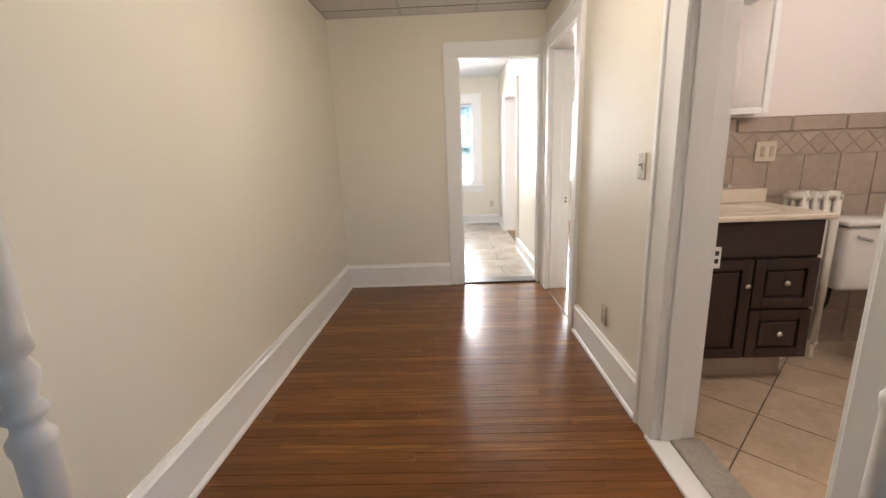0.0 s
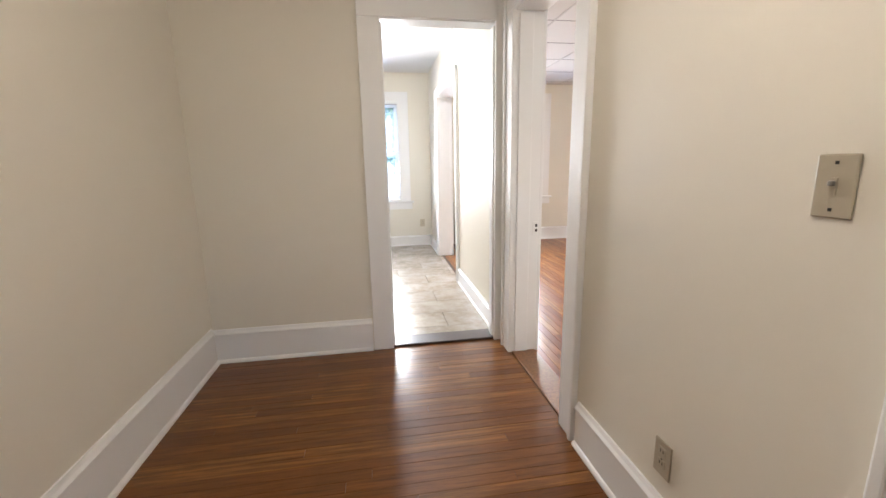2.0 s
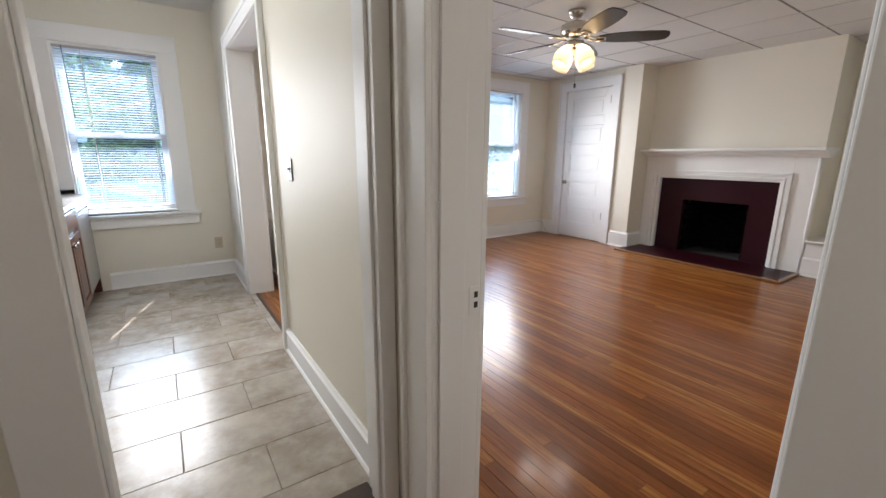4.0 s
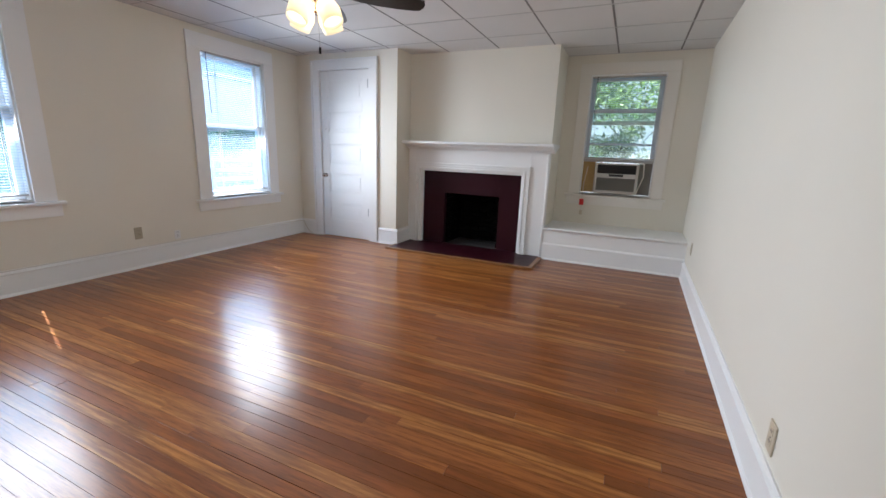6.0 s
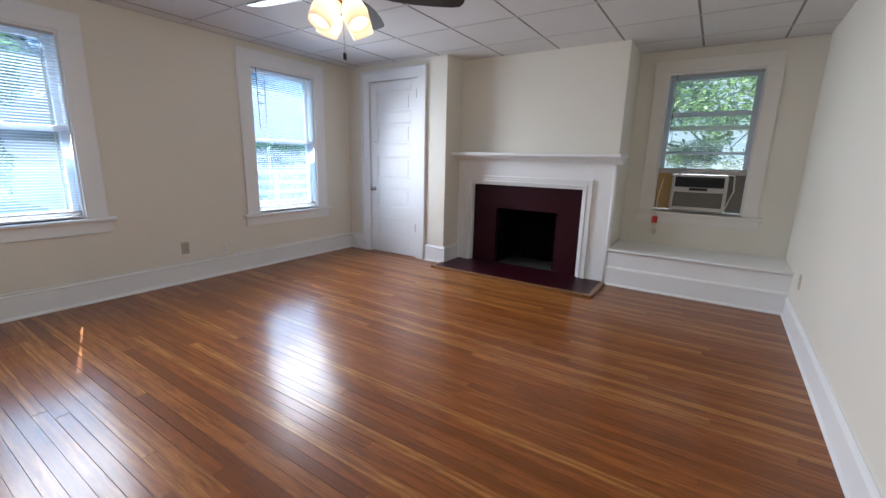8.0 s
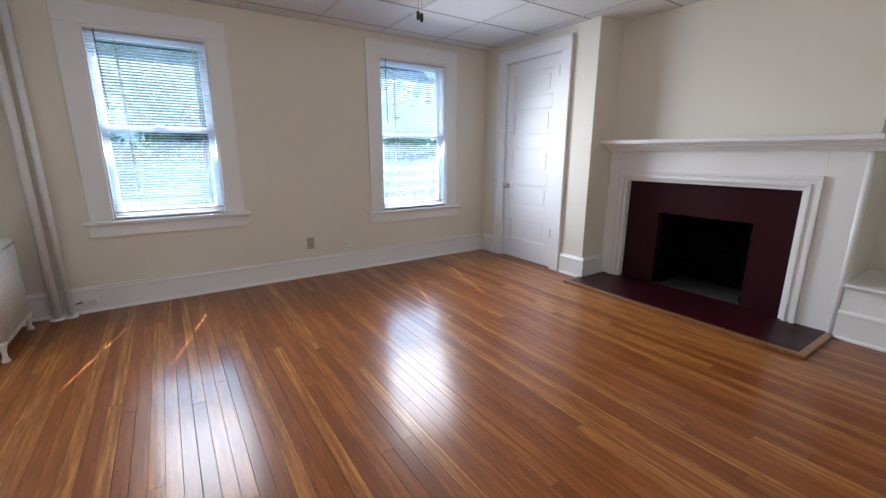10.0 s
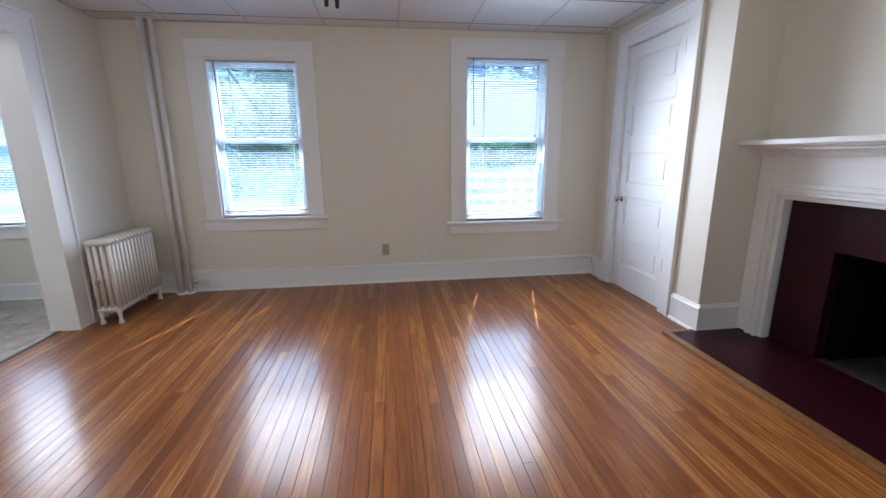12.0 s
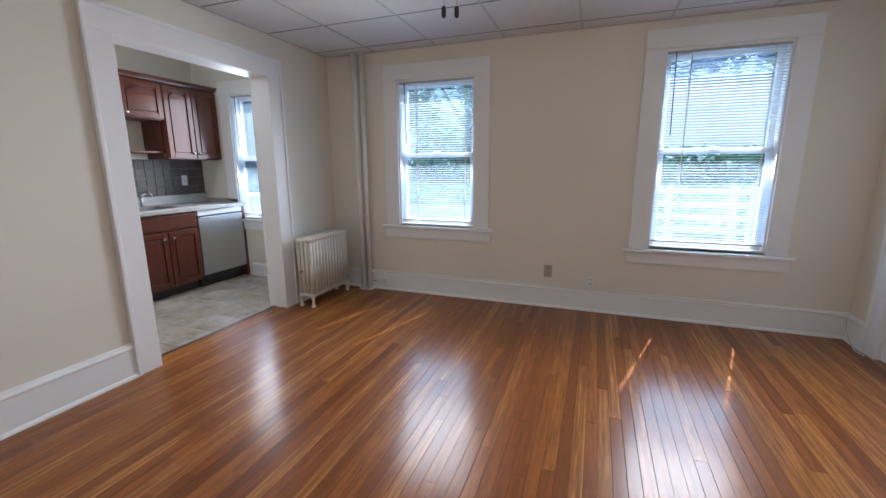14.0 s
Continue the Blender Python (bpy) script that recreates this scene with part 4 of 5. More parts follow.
# ---- living room: radiator and pipes ----
def radiator(x0, y0, count, pitch, tall):
    r = thing("radiator", (x0 + 0.09, y0, 0), "cream painted cast iron column radiator on small feet", "radiator")
    bm = bmesh.new()
    cols = (0.022, 0.067, 0.112, 0.157)
    zb, zt = 0.115, tall - 0.03
    for c in cols:
        rod(bm, (c, 0, zb), (c, 0, zt), 0.0165, n=10)
    for z, h in ((zb, 0.024), (zt, 0.026), (tall * 0.55, 0.008)):
        v = bmesh.ops.create_cube(bm, size=1.0, matrix=Matrix.Translation((0.0895, 0, z)) @ Matrix.Diagonal((0.178, 0.037, h * 2, 1) if h > 0.01 else (0.13, 0.012, h * 2, 1)))["verts"]
        bmesh.ops.bevel(bm, geom=list({e for q in v for e in q.link_edges}), offset=0.012 if h > 0.01 else 0.004, segments=2, affect="EDGES")
    me = mesh_of(bm, "section", RADPAINT, True)
    for k in range(count):
        piece("section", me, r, (x0, y0 + k * pitch, 0))
    bm = bmesh.new()
    rod(bm, (0.0895, 0, zt + 0.002), (0.0895, pitch * (count - 1), zt + 0.002), 0.016, n=10)
    rod(bm, (0.0895, 0, zb), (0.0895, pitch * (count - 1), zb), 0.018, n=10)
    bm.transform(Matrix.Translation((x0, y0, 0)))
    part("nipple_bar", bm, RADPAINT, r)
    for yy in (y0, y0 + pitch * (count - 1)):
        for c in (0.024, 0.155):
            bm = bmesh.new()
            lathe(bm, [(0.020, 0), (0.022, 0.012), (0.013, 0.03), (0.012, 0.06), (0.020, 0.1), (0.022, 0.12)], Matrix.Translation((x0 + c, yy, 0)), 10)
            part("foot", bm, RADPAINT, r, smooth=True)
    bm = bmesh.new()
    rod(bm, (x0 + 0.0895, y0 + pitch * (count - 1) + 0.01, 0.115), (x0 + 0.10, y0 + pitch * count + 0.06, 0.115), 0.014, n=10)
    rod(bm, (x0 + 0.10, y0 + pitch * count + 0.06, 0.0), (x0 + 0.10, y0 + pitch * count + 0.06, 0.15), 0.014, n=10)
    part("valve", bm, RADPAINT, r)
    bm = bmesh.new()
    lathe(bm, [(0.010, 0), (0.014, 0.006), (0.014, 0.02), (0.006, 0.026)], Matrix.Translation((x0 + 0.06, y0 - 0.017, 0.34)) @ Matrix.Rotation(radians(90), 4, "X"), 10)
    part("air_vent", bm, BRASS, r, "small metal air vent")
    return r


radiator(1.005, 6.665, 13, 0.0465, 0.665)
for (x, y), rr in (((1.285, 7.358), 0.027), ((1.362, 7.362), 0.020)):
    p = thing("riser_pipe", (x, y, 0), "white painted vertical heating pipe in the corner", "pipe", group="heating risers")
    part("tube", rod(bmesh.new(), (x, y, 0.0), (x, y, ZL), rr, n=18), WHITE, p, smooth=True)
    for z in (0.0, ZL - 0.012):
        part("escutcheon", rod(bmesh.new(), (x, y, z), (x, y, z + 0.012), rr + 0.022, rr + 0.014, n=18), WHITE, p)


# ---- living room: ceiling fan ----
def ceiling_fan(x, y):
    f = thing("ceiling_fan", (x, y, ZL), "nickel ceiling fan with five dark blades, four lit tulip shades", "ceiling fan")
    T = Matrix.Translation
    bm = bmesh.new()
    lathe(bm, [(0.070, 0), (0.068, -0.02), (0.045, -0.05), (0.020, -0.055)], T((x, y, ZL)), 24)
    part("canopy", bm, NICKEL, f, smooth=True)
    part("downrod", rod(bmesh.new(), (x, y, ZL - 0.05), (x, y, ZL - 0.12), 0.013), NICKEL, f)
    bm = bmesh.new()
    lathe(bm, [(0.03, 0), (0.085, -0.012), (0.116, -0.03), (0.120, -0.085), (0.104, -0.11), (0.085, -0.125), (0.06, -0.13)], T((x, y, ZL - 0.082)), 28)
    part("motor", bm, NICKEL, f, smooth=True)
    zb = 2.170
    for k in range(5):
        a = radians(-46 + 72 * k)
        m = T((x, y, zb)) @ Matrix.Rotation(a, 4, "Z") @ Matrix.Rotation(radians(-12), 4, "X")
        bm = bmesh.new()
        out = [(0.17, 0.028), (0.21, 0.050), (0.30, 0.070), (0.42, 0.080), (0.55, 0.079), (0.66, 0.070), (0.70, 0.056), (0.715, 0.020)]
        ring = [(u, -w) for u, w in out] + [(u, w) for u, w in reversed(out)]
        lo = [bm.verts.new(m @ Vector((u, w, -0.004))) for u, w in ring]
        hi = [bm.verts.new(m @ Vector((u, w, 0.004))) for u, w in ring]
        bm.faces.new(lo)
        bm.faces.new(hi)
        for i in range(len(ring)):
            bm.faces.new((lo[i], lo[(i + 1) % len(ring)], hi[(i + 1) % len(ring)], hi[i]))
        b = part("blade", bm, BLADE, f, "dark walnut fan blade")
        bm = bmesh.new()
        for s in (-1, 1):
            rod(bm, (0.075, s * 0.012, 0.012), (0.17, s * 0.030, -0.006), 0.008, n=8)
            rod(bm, (0.17, s * 0.030, -0.006), (0.235, s * 0.026, -0.007), 0.008, n=8)
        rod(bm, (0.235, -0.026, -0.007), (0.235, 0.026, -0.007), 0.008, n=8)
        bm.transform(m)
        part("blade_iron", bm, NICKEL, b, "nickel blade bracket", smooth=True)
    bm = bmesh.new()
    lathe(bm, [(0.05, 0), (0.075, -0.01), (0.078, -0.045), (0.05, -0.065), (0.02, -0.075), (0.018, -0.12), (0.008, -0.13)], T((x, y, 2.16)), 24)
    part("light_kit", bm, NICKEL, f, smooth=True)
    for k in range(4):
        a = radians(83 + 90 * k)
        m = T((x, y, 2.105)) @ Matrix.Rotation(a, 4, "Z") @ T((0.070, 0, 0)) @ Matrix.Rotation(radians(180 - 30), 4, "Y")
        part("arm", rod(bmesh.new(), (x, y, 2.115), m @ Vector((0, 0, 0.02)), 0.011, n=10), NICKEL, f)
        prof = [(0.024, 0.0), (0.040, 0.018), (0.062, 0.055), (0.073, 0.098), (0.068, 0.138), (0.064, 0.172), (0.061, 0.172), (0.065, 0.138), (0.069, 0.098), (0.058, 0.057), (0.022, 0.016)]
        bm = bmesh.new()
        rings = [[bm.verts.new(m @ Vector((r * math.cos(2 * math.pi * i / 22), r * math.sin(2 * math.pi * i / 22), h))) for i in range(22)] for r, h in prof]
        for p, q in zip(rings, rings[1:]):
            for i in range(22):
                bm.faces.new((p[i], p[(i + 1) % 22], q[(i + 1) % 22], q[i]))
        s = part("shade", bm, SHADE, f, "lit frosted tulip glass shade", smooth=True)
        bm = bmesh.new()
        lathe(bm, [(0.012, 0.015), (0.014, 0.03), (0.024, 0.055), (0.027, 0.075), (0.020, 0.093), (0.006, 0.100)], m, 16)
        part("bulb", bm, BULB, s, "glowing bulb", smooth=True)
    for dx, dy, zl in ((-0.075, -0.090, 1.815), (-0.040, -0.060, 1.82)):
        c = part("pull_chain", rod(bmesh.new(), (x + dx * 0.55, y + dy * 0.55, 2.10), (x + dx, y + dy, zl), 0.0014, n=6), NICKEL, f)
        bm = bmesh.new()
        lathe(bm, [(0.004, 0), (0.0075, 0.004), (0.0082, 0.030), (0.004, 0.036)], T((x + dx, y + dy, zl - 0.04)), 12)
        part("pull_weight", bm, DARKMETAL, c, "dark pull-chain weight", smooth=True)
    return f


ceiling_fan(FANX, FANY)


# ---- plates, cables, small wall fittings ----
def outlet(run, face, sign, a, z, material, label, switch=False, w=0.070, h=0.115):
    put = mapped(run, face, sign)
    o = thing("light_switch" if switch else "wall_outlet", ((a, face, z) if run == "x" else (face, a, z)), label, "switch" if switch else "outlet")
    bm = bmesh.new()
    put(bm, a - w / 2, a + w / 2, 0.0005, 0.0065, z - h / 2, z + h / 2)
    part("plate", soft(bm, 0.003), material, o)
    if switch:
        bm = bmesh.new()
        put(bm, a - 0.006, a + 0.006, 0.005, 0.009, z - 0.016, z + 0.016)
        part("switch_slot", bm, material, o)
        bm = bmesh.new()
        put(bm, a - 0.004, a + 0.004, 0.006, 0.018, z + 0.001, z + 0.010)
        part("toggle", soft(bm, 0.002), ACGREY, o, "worn grey-brown toggle")
    else:
        for dz in (-0.028, 0.012):
            bm = bmesh.new()
            put(bm, a - 0.016, a + 0.016, 0.005, 0.008, z + dz, z + dz + 0.026)
            s = part("socket", soft(bm, 0.002), material, o)
            for da in (-0.007, 0.005):
                bm = bmesh.new()
                put(bm, a + da, a + da + 0.003, 0.0065, 0.0085, z + dz + 0.008, z + dz + 0.018)
                part("slot", bm, BLACK, s)
    for dz in ((-0.042, 0.042) if switch else (-0.003,)):
        bm = bmesh.new()
        put(bm, a - 0.003, a + 0.003, 0.006, 0.0078, z + dz - 0.003, z + dz + 0.003)
        part("screw", bm, DARKMETAL, o)
    return o


outlet("y", HX1, -1, 1.795, 1.163, TAUPEPLATE, "taupe light switch on the hall wall", True)
outlet("y", HX1, -1, 2.142, 0.33, TAUPEPLATE, "taupe wall outlet above the hall baseboard")
outlet("x", YN, -1, 3.216, 0.340, TAUPEPLATE, "taupe wall outlet between the windows")
outlet("x", YN, -1, 3.589, 0.266, WHITEPLASTIC, "white cable plate above the baseboard", w=0.062, h=0.09)
outlet("x", YN, -1, 0.612, 0.344, IVORY, "ivory outlet on the kitchen window wall")
outlet("y", KX1, -1, 4.92, 1.150, SWITCHPLATE, "dark light switch beside the cased opening", True)
for a, z, lab in ((1.60, 0.265, "beige wall outlet on the long plain wall"), (4.45, 0.385, "beige wall outlet near the window bench")):
    o = outlet("x", 0.0, 1, 0.0, 0.0, IVORY, lab)
    m = sw.matrix_basis @ Matrix.Translation((a, 0, z))
    o.matrix_basis = m
    o.scale = (1, 1, 1)
bx = thing("junction_box", (1.482, YN - 0.02, 0.09), "small white surface box on the baseboard", "junction box")
part("box_body", rbox(1.435, 1.53, YN - 0.060, YN - 0.0185, 0.072, 0.118, r=0.006), WHITEPLASTIC, bx)
part("cable_stub", rod(bmesh.new(), (1.437, YN - 0.035, 0.095), (1.395, YN - 0.03, 0.085), 0.005, n=8), BLACK, bx)
bm = bmesh.new()
pts = [(5.10, YN - 0.03, 0.19), (5.33, YN - 0.032, 0.185), (5.385, YN - 0.06, 0.18), (5.385, YN - 0.09, 0.11), (5.38, YN - 0.15, 0.04), (5.37, YN - 0.26, 0.006), (5.385, YN - 0.34, 0.006)]
for p, q in zip(pts, pts[1:]):
    rod(bm, p, q, 0.0045, n=8)
single("loose_cable", bm, CORD, "loose off-white cable drooping over the corner baseboard", "cable")
bm = bmesh.new()
for p, q in zip([(1.54, YN - 0.03, 0.195), (2.4, YN - 0.027, 0.2055), (3.55, YN - 0.028, 0.2055)], [(2.4, YN - 0.027, 0.2055), (3.55, YN - 0.028, 0.2055), (5.10, YN - 0.03, 0.19)]):
    rod(bm, p, q, 0.003, n=6)
single("baseboard_cable", bm, CORD, "thin white cable lying along the top of the baseboard", "cable")


# ---- kitchen ----


def cabinet_door(parent, x, y0, y1, z0, z1, knob_y, knob_z, arch=False, wood=None, facing="x", name="cabinet_door"):
    wood = wood or CHERRY
    fw = 0.052

    def B(a0, a1, d0, d1, c0, c1, r=0.003):
        return rbox(x + d0, x + d1, a0, a1, c0, c1, r=r) if facing == "x" else rbox(a0, a1, x - d1, x - d0, c0, c1, r=r)
    d = part(name, B(y0, y1, 0.0, 0.010, z0, z1), wood, parent)
    for q in ((y0, y0 + fw, z0, z1), (y1 - fw, y1, z0, z1), (y0 + fw, y1 - fw, z0, z0 + fw), (y0 + fw, y1 - fw, z1 - fw, z1)):
        part("door_frame", B(q[0], q[1], 0.0095, 0.028, q[2], q[3]), wood, d)
    p0, p1, q0, q1 = y0 + fw + 0.012, y1 - fw - 0.012, z0 + fw + 0.012, z1 - fw - 0.012
    part("raised_panel", B(p0, p1, 0.0095, 0.024, q0, q1 - (0.055 if arch else 0), 0.005), wood, d)
    if arch:
        bm = bmesh.new()
        n = 14
        base = q1 - 0.055
        mid, half = (p0 + p1) / 2, (p1 - p0) / 2
        for lo, hi in ((base, None),):
            prev = None
            for k in range(n + 1):
                yy = p0 + (p1 - p0) * k / n
                s = (yy - mid) / half
                h = 0.058 * max(0.0, math.cos(s * math.pi / 2)) ** 0.7
                cur = [bm.verts.new((x + dd, yy, zz)) for dd in (0.0095, 0.024) for zz in (base, base + h + 0.001)]
                if prev:
                    bm.faces.new((prev[0], cur[0], cur[1], prev[1]))
                    bm.faces.new((prev[2], prev[3], cur[3], cur[2]))
                    bm.faces.new((prev[1], cur[1], cur[3], prev[3]))
                prev = cur
        part("arched_panel_top", bm, wood, d)
    if knob_y is not None:
        bm = bmesh.new()
        m = Matrix.Translation((x + 0.02, knob_y, knob_z)) @ Matrix.Rotation(radians(90), 4, "Y") if facing == "x" else Matrix.Translation((knob_y, x - 0.02, knob_z)) @ Matrix.Rotation(radians(90), 4, "X")
        lathe(bm, [(0.008, 0), (0.006, 0.010), (0.015, 0.016), (0.016, 0.022), (0.008, 0.029)], m, 14)
        part("knob", bm, NICKEL, d, "round nickel knob", smooth=True)
    return d


XB = -0.369
sink_unit = thing("sink_cabinet", (XB - 0.3, 6.38, 0), "cherry wood sink base cabinet with two doors and a false drawer", "cabinet")
part("body", rbox(KX0 + 0.002, XB - 0.02, 5.95, 6.79, 0.10, 0.85, r=0.002), CHERRY, sink_unit)
part("toe_kick", rbox(KX0 + 0.002, XB - 0.09, 5.95, 6.79, 0.0, 0.10, r=0.001), ESPRESSO, sink_unit)
cabinet_door(sink_unit, XB - 0.02, 6.455, 6.785, 0.12, 0.665, 6.50, 0.60)
cabinet_door(sink_unit, XB - 0.02, 5.96, 6.445, 0.12, 0.665, 6.40, 0.60)
part("drawer_front", rbox(XB - 0.02, XB, 5.96, 6.785, 0.69, 0.825, r=0.005), CHERRY, sink_unit)
near_unit = thing("base_cabinet", (XB - 0.3, 5.5, 0), "cherry wood base cabinet beside the sink", "cabinet")
part("body", rbox(KX0 + 0.002, XB - 0.02, 5.10, 5.945, 0.10, 0.85, r=0.002), CHERRY, near_unit)
part("toe_kick", rbox(KX0 + 0.002, XB - 0.09, 5.10, 5.945, 0.0, 0.10, r=0.001), ESPRESSO, near_unit)
cabinet_door(near_unit, XB - 0.02, 5.53, 5.94, 0.12, 0.665, 5.58, 0.60)
cabinet_door(near_unit, XB - 0.02, 5.11, 5.52, 0.12, 0.665, 5.47, 0.60)
part("drawer_front", rbox(XB - 0.02, XB, 5.11, 5.94, 0.69, 0.825, r=0.005), CHERRY, near_unit)

dw = thing("dishwasher", (XB - 0.3, 7.09, 0), "stainless steel dishwasher between cabinet and end panel", "dishwasher")
part("tub", rbox(KX0 + 0.002, XB - 0.03, 6.80, 7.385, 0.09, 0.845, r=0.002), BLACK, dw)
part("door", rbox(XB - 0.03, XB + 0.004, 6.802, 7.383, 0.135, 0.765, r=0.006), STEEL, dw)
part("control_strip", rbox(XB - 0.03, XB + 0.002, 6.802, 7.383, 0.79, 0.845, r=0.005), WHITEPLASTIC, dw)
part("handle_recess", rbox(XB - 0.03, XB - 0.008, 6.802, 7.383, 0.766, 0.789, r=0.002), BLACK, dw)
part("handle_lip", rbox(XB - 0.012, XB + 0.010, 6.82, 7.365, 0.760, 0.772, r=0.004), STEEL, dw)
part("kick_plate", rbox(KX0 + 0.05, XB - 0.06, 6.802, 7.383, 0.0, 0.13, r=0.002), BLACK, dw)
single("end_panel", rbox(KX0 + 0.002, XB, 7.388, YN - 0.001, 0.0, 0.85, r=0.002), CHERRY, "cherry wood end panel beside the dishwasher", "panel")

top = thing("worktop", (XB - 0.3, 6.3, 0.85), "grey laminate worktop with upstand", "worktop")
SX0, SX1, SY0, SY1 = -0.86, -0.46, 6.13, 6.72
for q in ((KX0 + 0.002, XB + 0.025, 5.08, SY0), (KX0 + 0.002, XB + 0.025, SY1, YN - 0.001), (KX0 + 0.002, SX0, SY0, SY1), (SX1, XB + 0.025, SY0, SY1)):
    part("top", rbox(*q, 0.851, 0.888, r=0.003), COUNTER, top)
part("upstand", rbox(KX0 + 0.001, KX0 + 0.020, 5.08, YN - 0.001, 0.889, 0.985, r=0.004), COUNTER, top)
part("end_upstand", rbox(KX0 + 0.022, XB - 0.06, YN - 0.020, YN - 0.001, 0.889, 0.93, r=0.004), COUNTER, top)
sink = thing("kitchen_sink", (-0.66, 6.42, 0.85), "stainless steel sink set into the worktop", "sink")
bm = bmesh.new()
for b in ((SX0, SX1, SY0, SY1, 0.70, 0.705), (SX0, SX0 + 0.004, SY0, SY1, 0.705, 0.888), (SX1 - 0.004, SX1, SY0, SY1, 0.705, 0.888), (SX0, SX1, SY0, SY0 + 0.004, 0.705, 0.888), (SX0, SX1, SY1 - 0.004, SY1, 0.705, 0.888)):
    box(bm, *b)
part("bowl", bm, STEEL, sink)
bm = bmesh.new()
for b in ((SX0 - 0.02, SX0 + 0.002, SY0 - 0.02, SY1 + 0.02), (SX1 - 0.002, SX1 + 0.02, SY0 - 0.02, SY1 + 0.02), (SX0 + 0.002, SX1 - 0.002, SY0 - 0.02, SY0 + 0.002), (SX0 + 0.002, SX1 - 0.002, SY1 - 0.002, SY1 + 0.02)):
    box(bm, *b, 0.8885, 0.893)
part("rim", bm, STEEL, sink)
fc = thing("faucet", (-0.91, 6.62, 0.888), "chrome kitchen faucet behind the sink", "faucet")
bm = bmesh.new()
rod(bm, (-0.905, 6.60, 0.888), (-0.905, 6.60, 1.0), 0.018, 0.013)
pts = [(-0.905, 6.60, 1.0), (-0.88, 6.60, 1.035), (-0.82, 6.60, 1.045), (-0.74, 6.60, 1.02), (-0.735, 6.60, 0.995)]
for p, q in zip(pts, pts[1:]):
    rod(bm, p, q, 0.011)
part("spout", bm, STEEL, fc, smooth=True)
part("lever", rod(bmesh.new(), (-0.905, 6.61, 1.0), (-0.91, 6.68, 1.04), 0.007), STEEL, fc)

XU = -0.63
upper = thing("wall_cabinet", (XU - 0.17, 7.05, 1.39), "tall cherry wood wall cabinet with two arched doors", "cabinet", group="kitchen wall cabinets")
part("body", rbox(KX0 + 0.002, XU - 0.02, 6.775, 7.415, 1.385, 2.145, r=0.002), CHERRY, upper)
cabinet_door(upper, XU - 0.02, 6.78, 7.09, 1.395, 2.125, 7.06, 1.45, True)
cabinet_door(upper, XU - 0.02, 7.10, 7.41, 1.395, 2.125, 7.13, 1.45, True)
short = thing("wall_cabinet", (XU - 0.17, 6.35, 1.75), "short cherry wood wall cabinet with an open shelf below", "cabinet", group="kitchen wall cabinets")
part("body", rbox(KX0 + 0.002, XU - 0.02, 5.94, 6.77, 1.775, 2.145, r=0.002), CHERRY, short)
cabinet_door(short, XU - 0.02, 6.36, 6.765, 1.785, 2.125, 6.40, 1.82, True)
cabinet_door(short, XU - 0.02, 5.945, 6.35, 1.785, 2.125, 6.31, 1.82, True)
part("side_bracket", rbox(KX0 + 0.002, XU - 0.06, 6.755, 6.772, 1.46, 1.774, r=0.002), CHERRY, short)
part("open_shelf", rbox(KX0 + 0.002, XU - 0.07, 5.94, 6.754, 1.445, 1.465, r=0.002), CHERRY, short)
bm = bmesh.new()
extrude(bm, [(0, 2.146), (0.006, 2.146), (0.012, 2.162), (0.035, 2.182), (0.035, 2.19), (0, 2.19)], (XU, 5.94, 0), (XU, 7.42, 0), (1, 0, 0))
box(bm, KX0 + 0.002, XU, 5.94, 7.42, 2.146, 2.19)
single("cabinet_cornice", bm, CHERRY, "cherry wood moulding along the top of the wall cabinets", "cornice")
outlet("y", KX0 + 0.0075, 1, 7.16, 1.15, WHITEPLASTIC, "white outlet on the slate backsplash")
backsplash = single("backsplash", rbox(KX0 + 0.0005, KX0 + 0.003, 5.1, YN - 0.001, 0.986, 1.384, r=0.0005), SLATEGROUT, "dark slate tile backsplash in square tiles", "backsplash", kind="structure")

lamp = thing("ceiling_lamp", (-0.10, 5.46, ZK), "lit round white glass ceiling lamp in the kitchen", "ceiling lamp")
bm = bmesh.new()
lathe(bm, [(0.15, 0), (0.155, -0.02), (0.14, -0.03)], Matrix.Translation((-0.10, 5.46, ZK)), 28)
part("lamp_base", bm, NICKEL, lamp, smooth=True)
bm = bmesh.new()
lathe(bm, [(0.135, -0.03), (0.13, -0.06), (0.10, -0.095), (0.05, -0.115), (0.01, -0.12)], Matrix.Translation((-0.10, 5.46, ZK)), 28)
part("dome", bm, DOME, lamp, "glowing white glass dome", smooth=True)


# ---- bathroom ----
van = thing("vanity", (1.45, 2.15, 0), "dark espresso bathroom vanity with a cream marble top", "vanity")
VY = 1.945
part("body", rbox(1.12, 1.725, VY + 0.02, 2.398, 0.14, 0.875, r=0.002), ESPRESSO, van)
part("toe_kick", rbox(1.14, 1.665, VY + 0.075, 2.398, 0.0, 0.14, r=0.002), BWALLTILE, van, "tan plinth under the vanity")
part("top_rail", rbox(1.125, 1.72, VY, VY + 0.02, 0.695, 0.868, r=0.004), ESPRESSO, van)
cabinet_door(van, VY + 0.02, 1.125, 1.40, 0.15, 0.68, 1.375, 0.545, wood=ESPRESSO, facing="y", name="vanity_door")
for z0, z1 in ((0.425, 0.68), (0.15, 0.41)):
    cabinet_door(van, VY + 0.02, 1.41, 1.72, z0, z1, 1.565, (z0 + z1) / 2 + 0.005, wood=ESPRESSO, facing="y", name="drawer")
vt = part("basin_top", rbox(1.10, 1.745, 1.905, 2.398, 0.876, 0.905, r=0.008), MARBLE, van, "cream cultured marble vanity top")
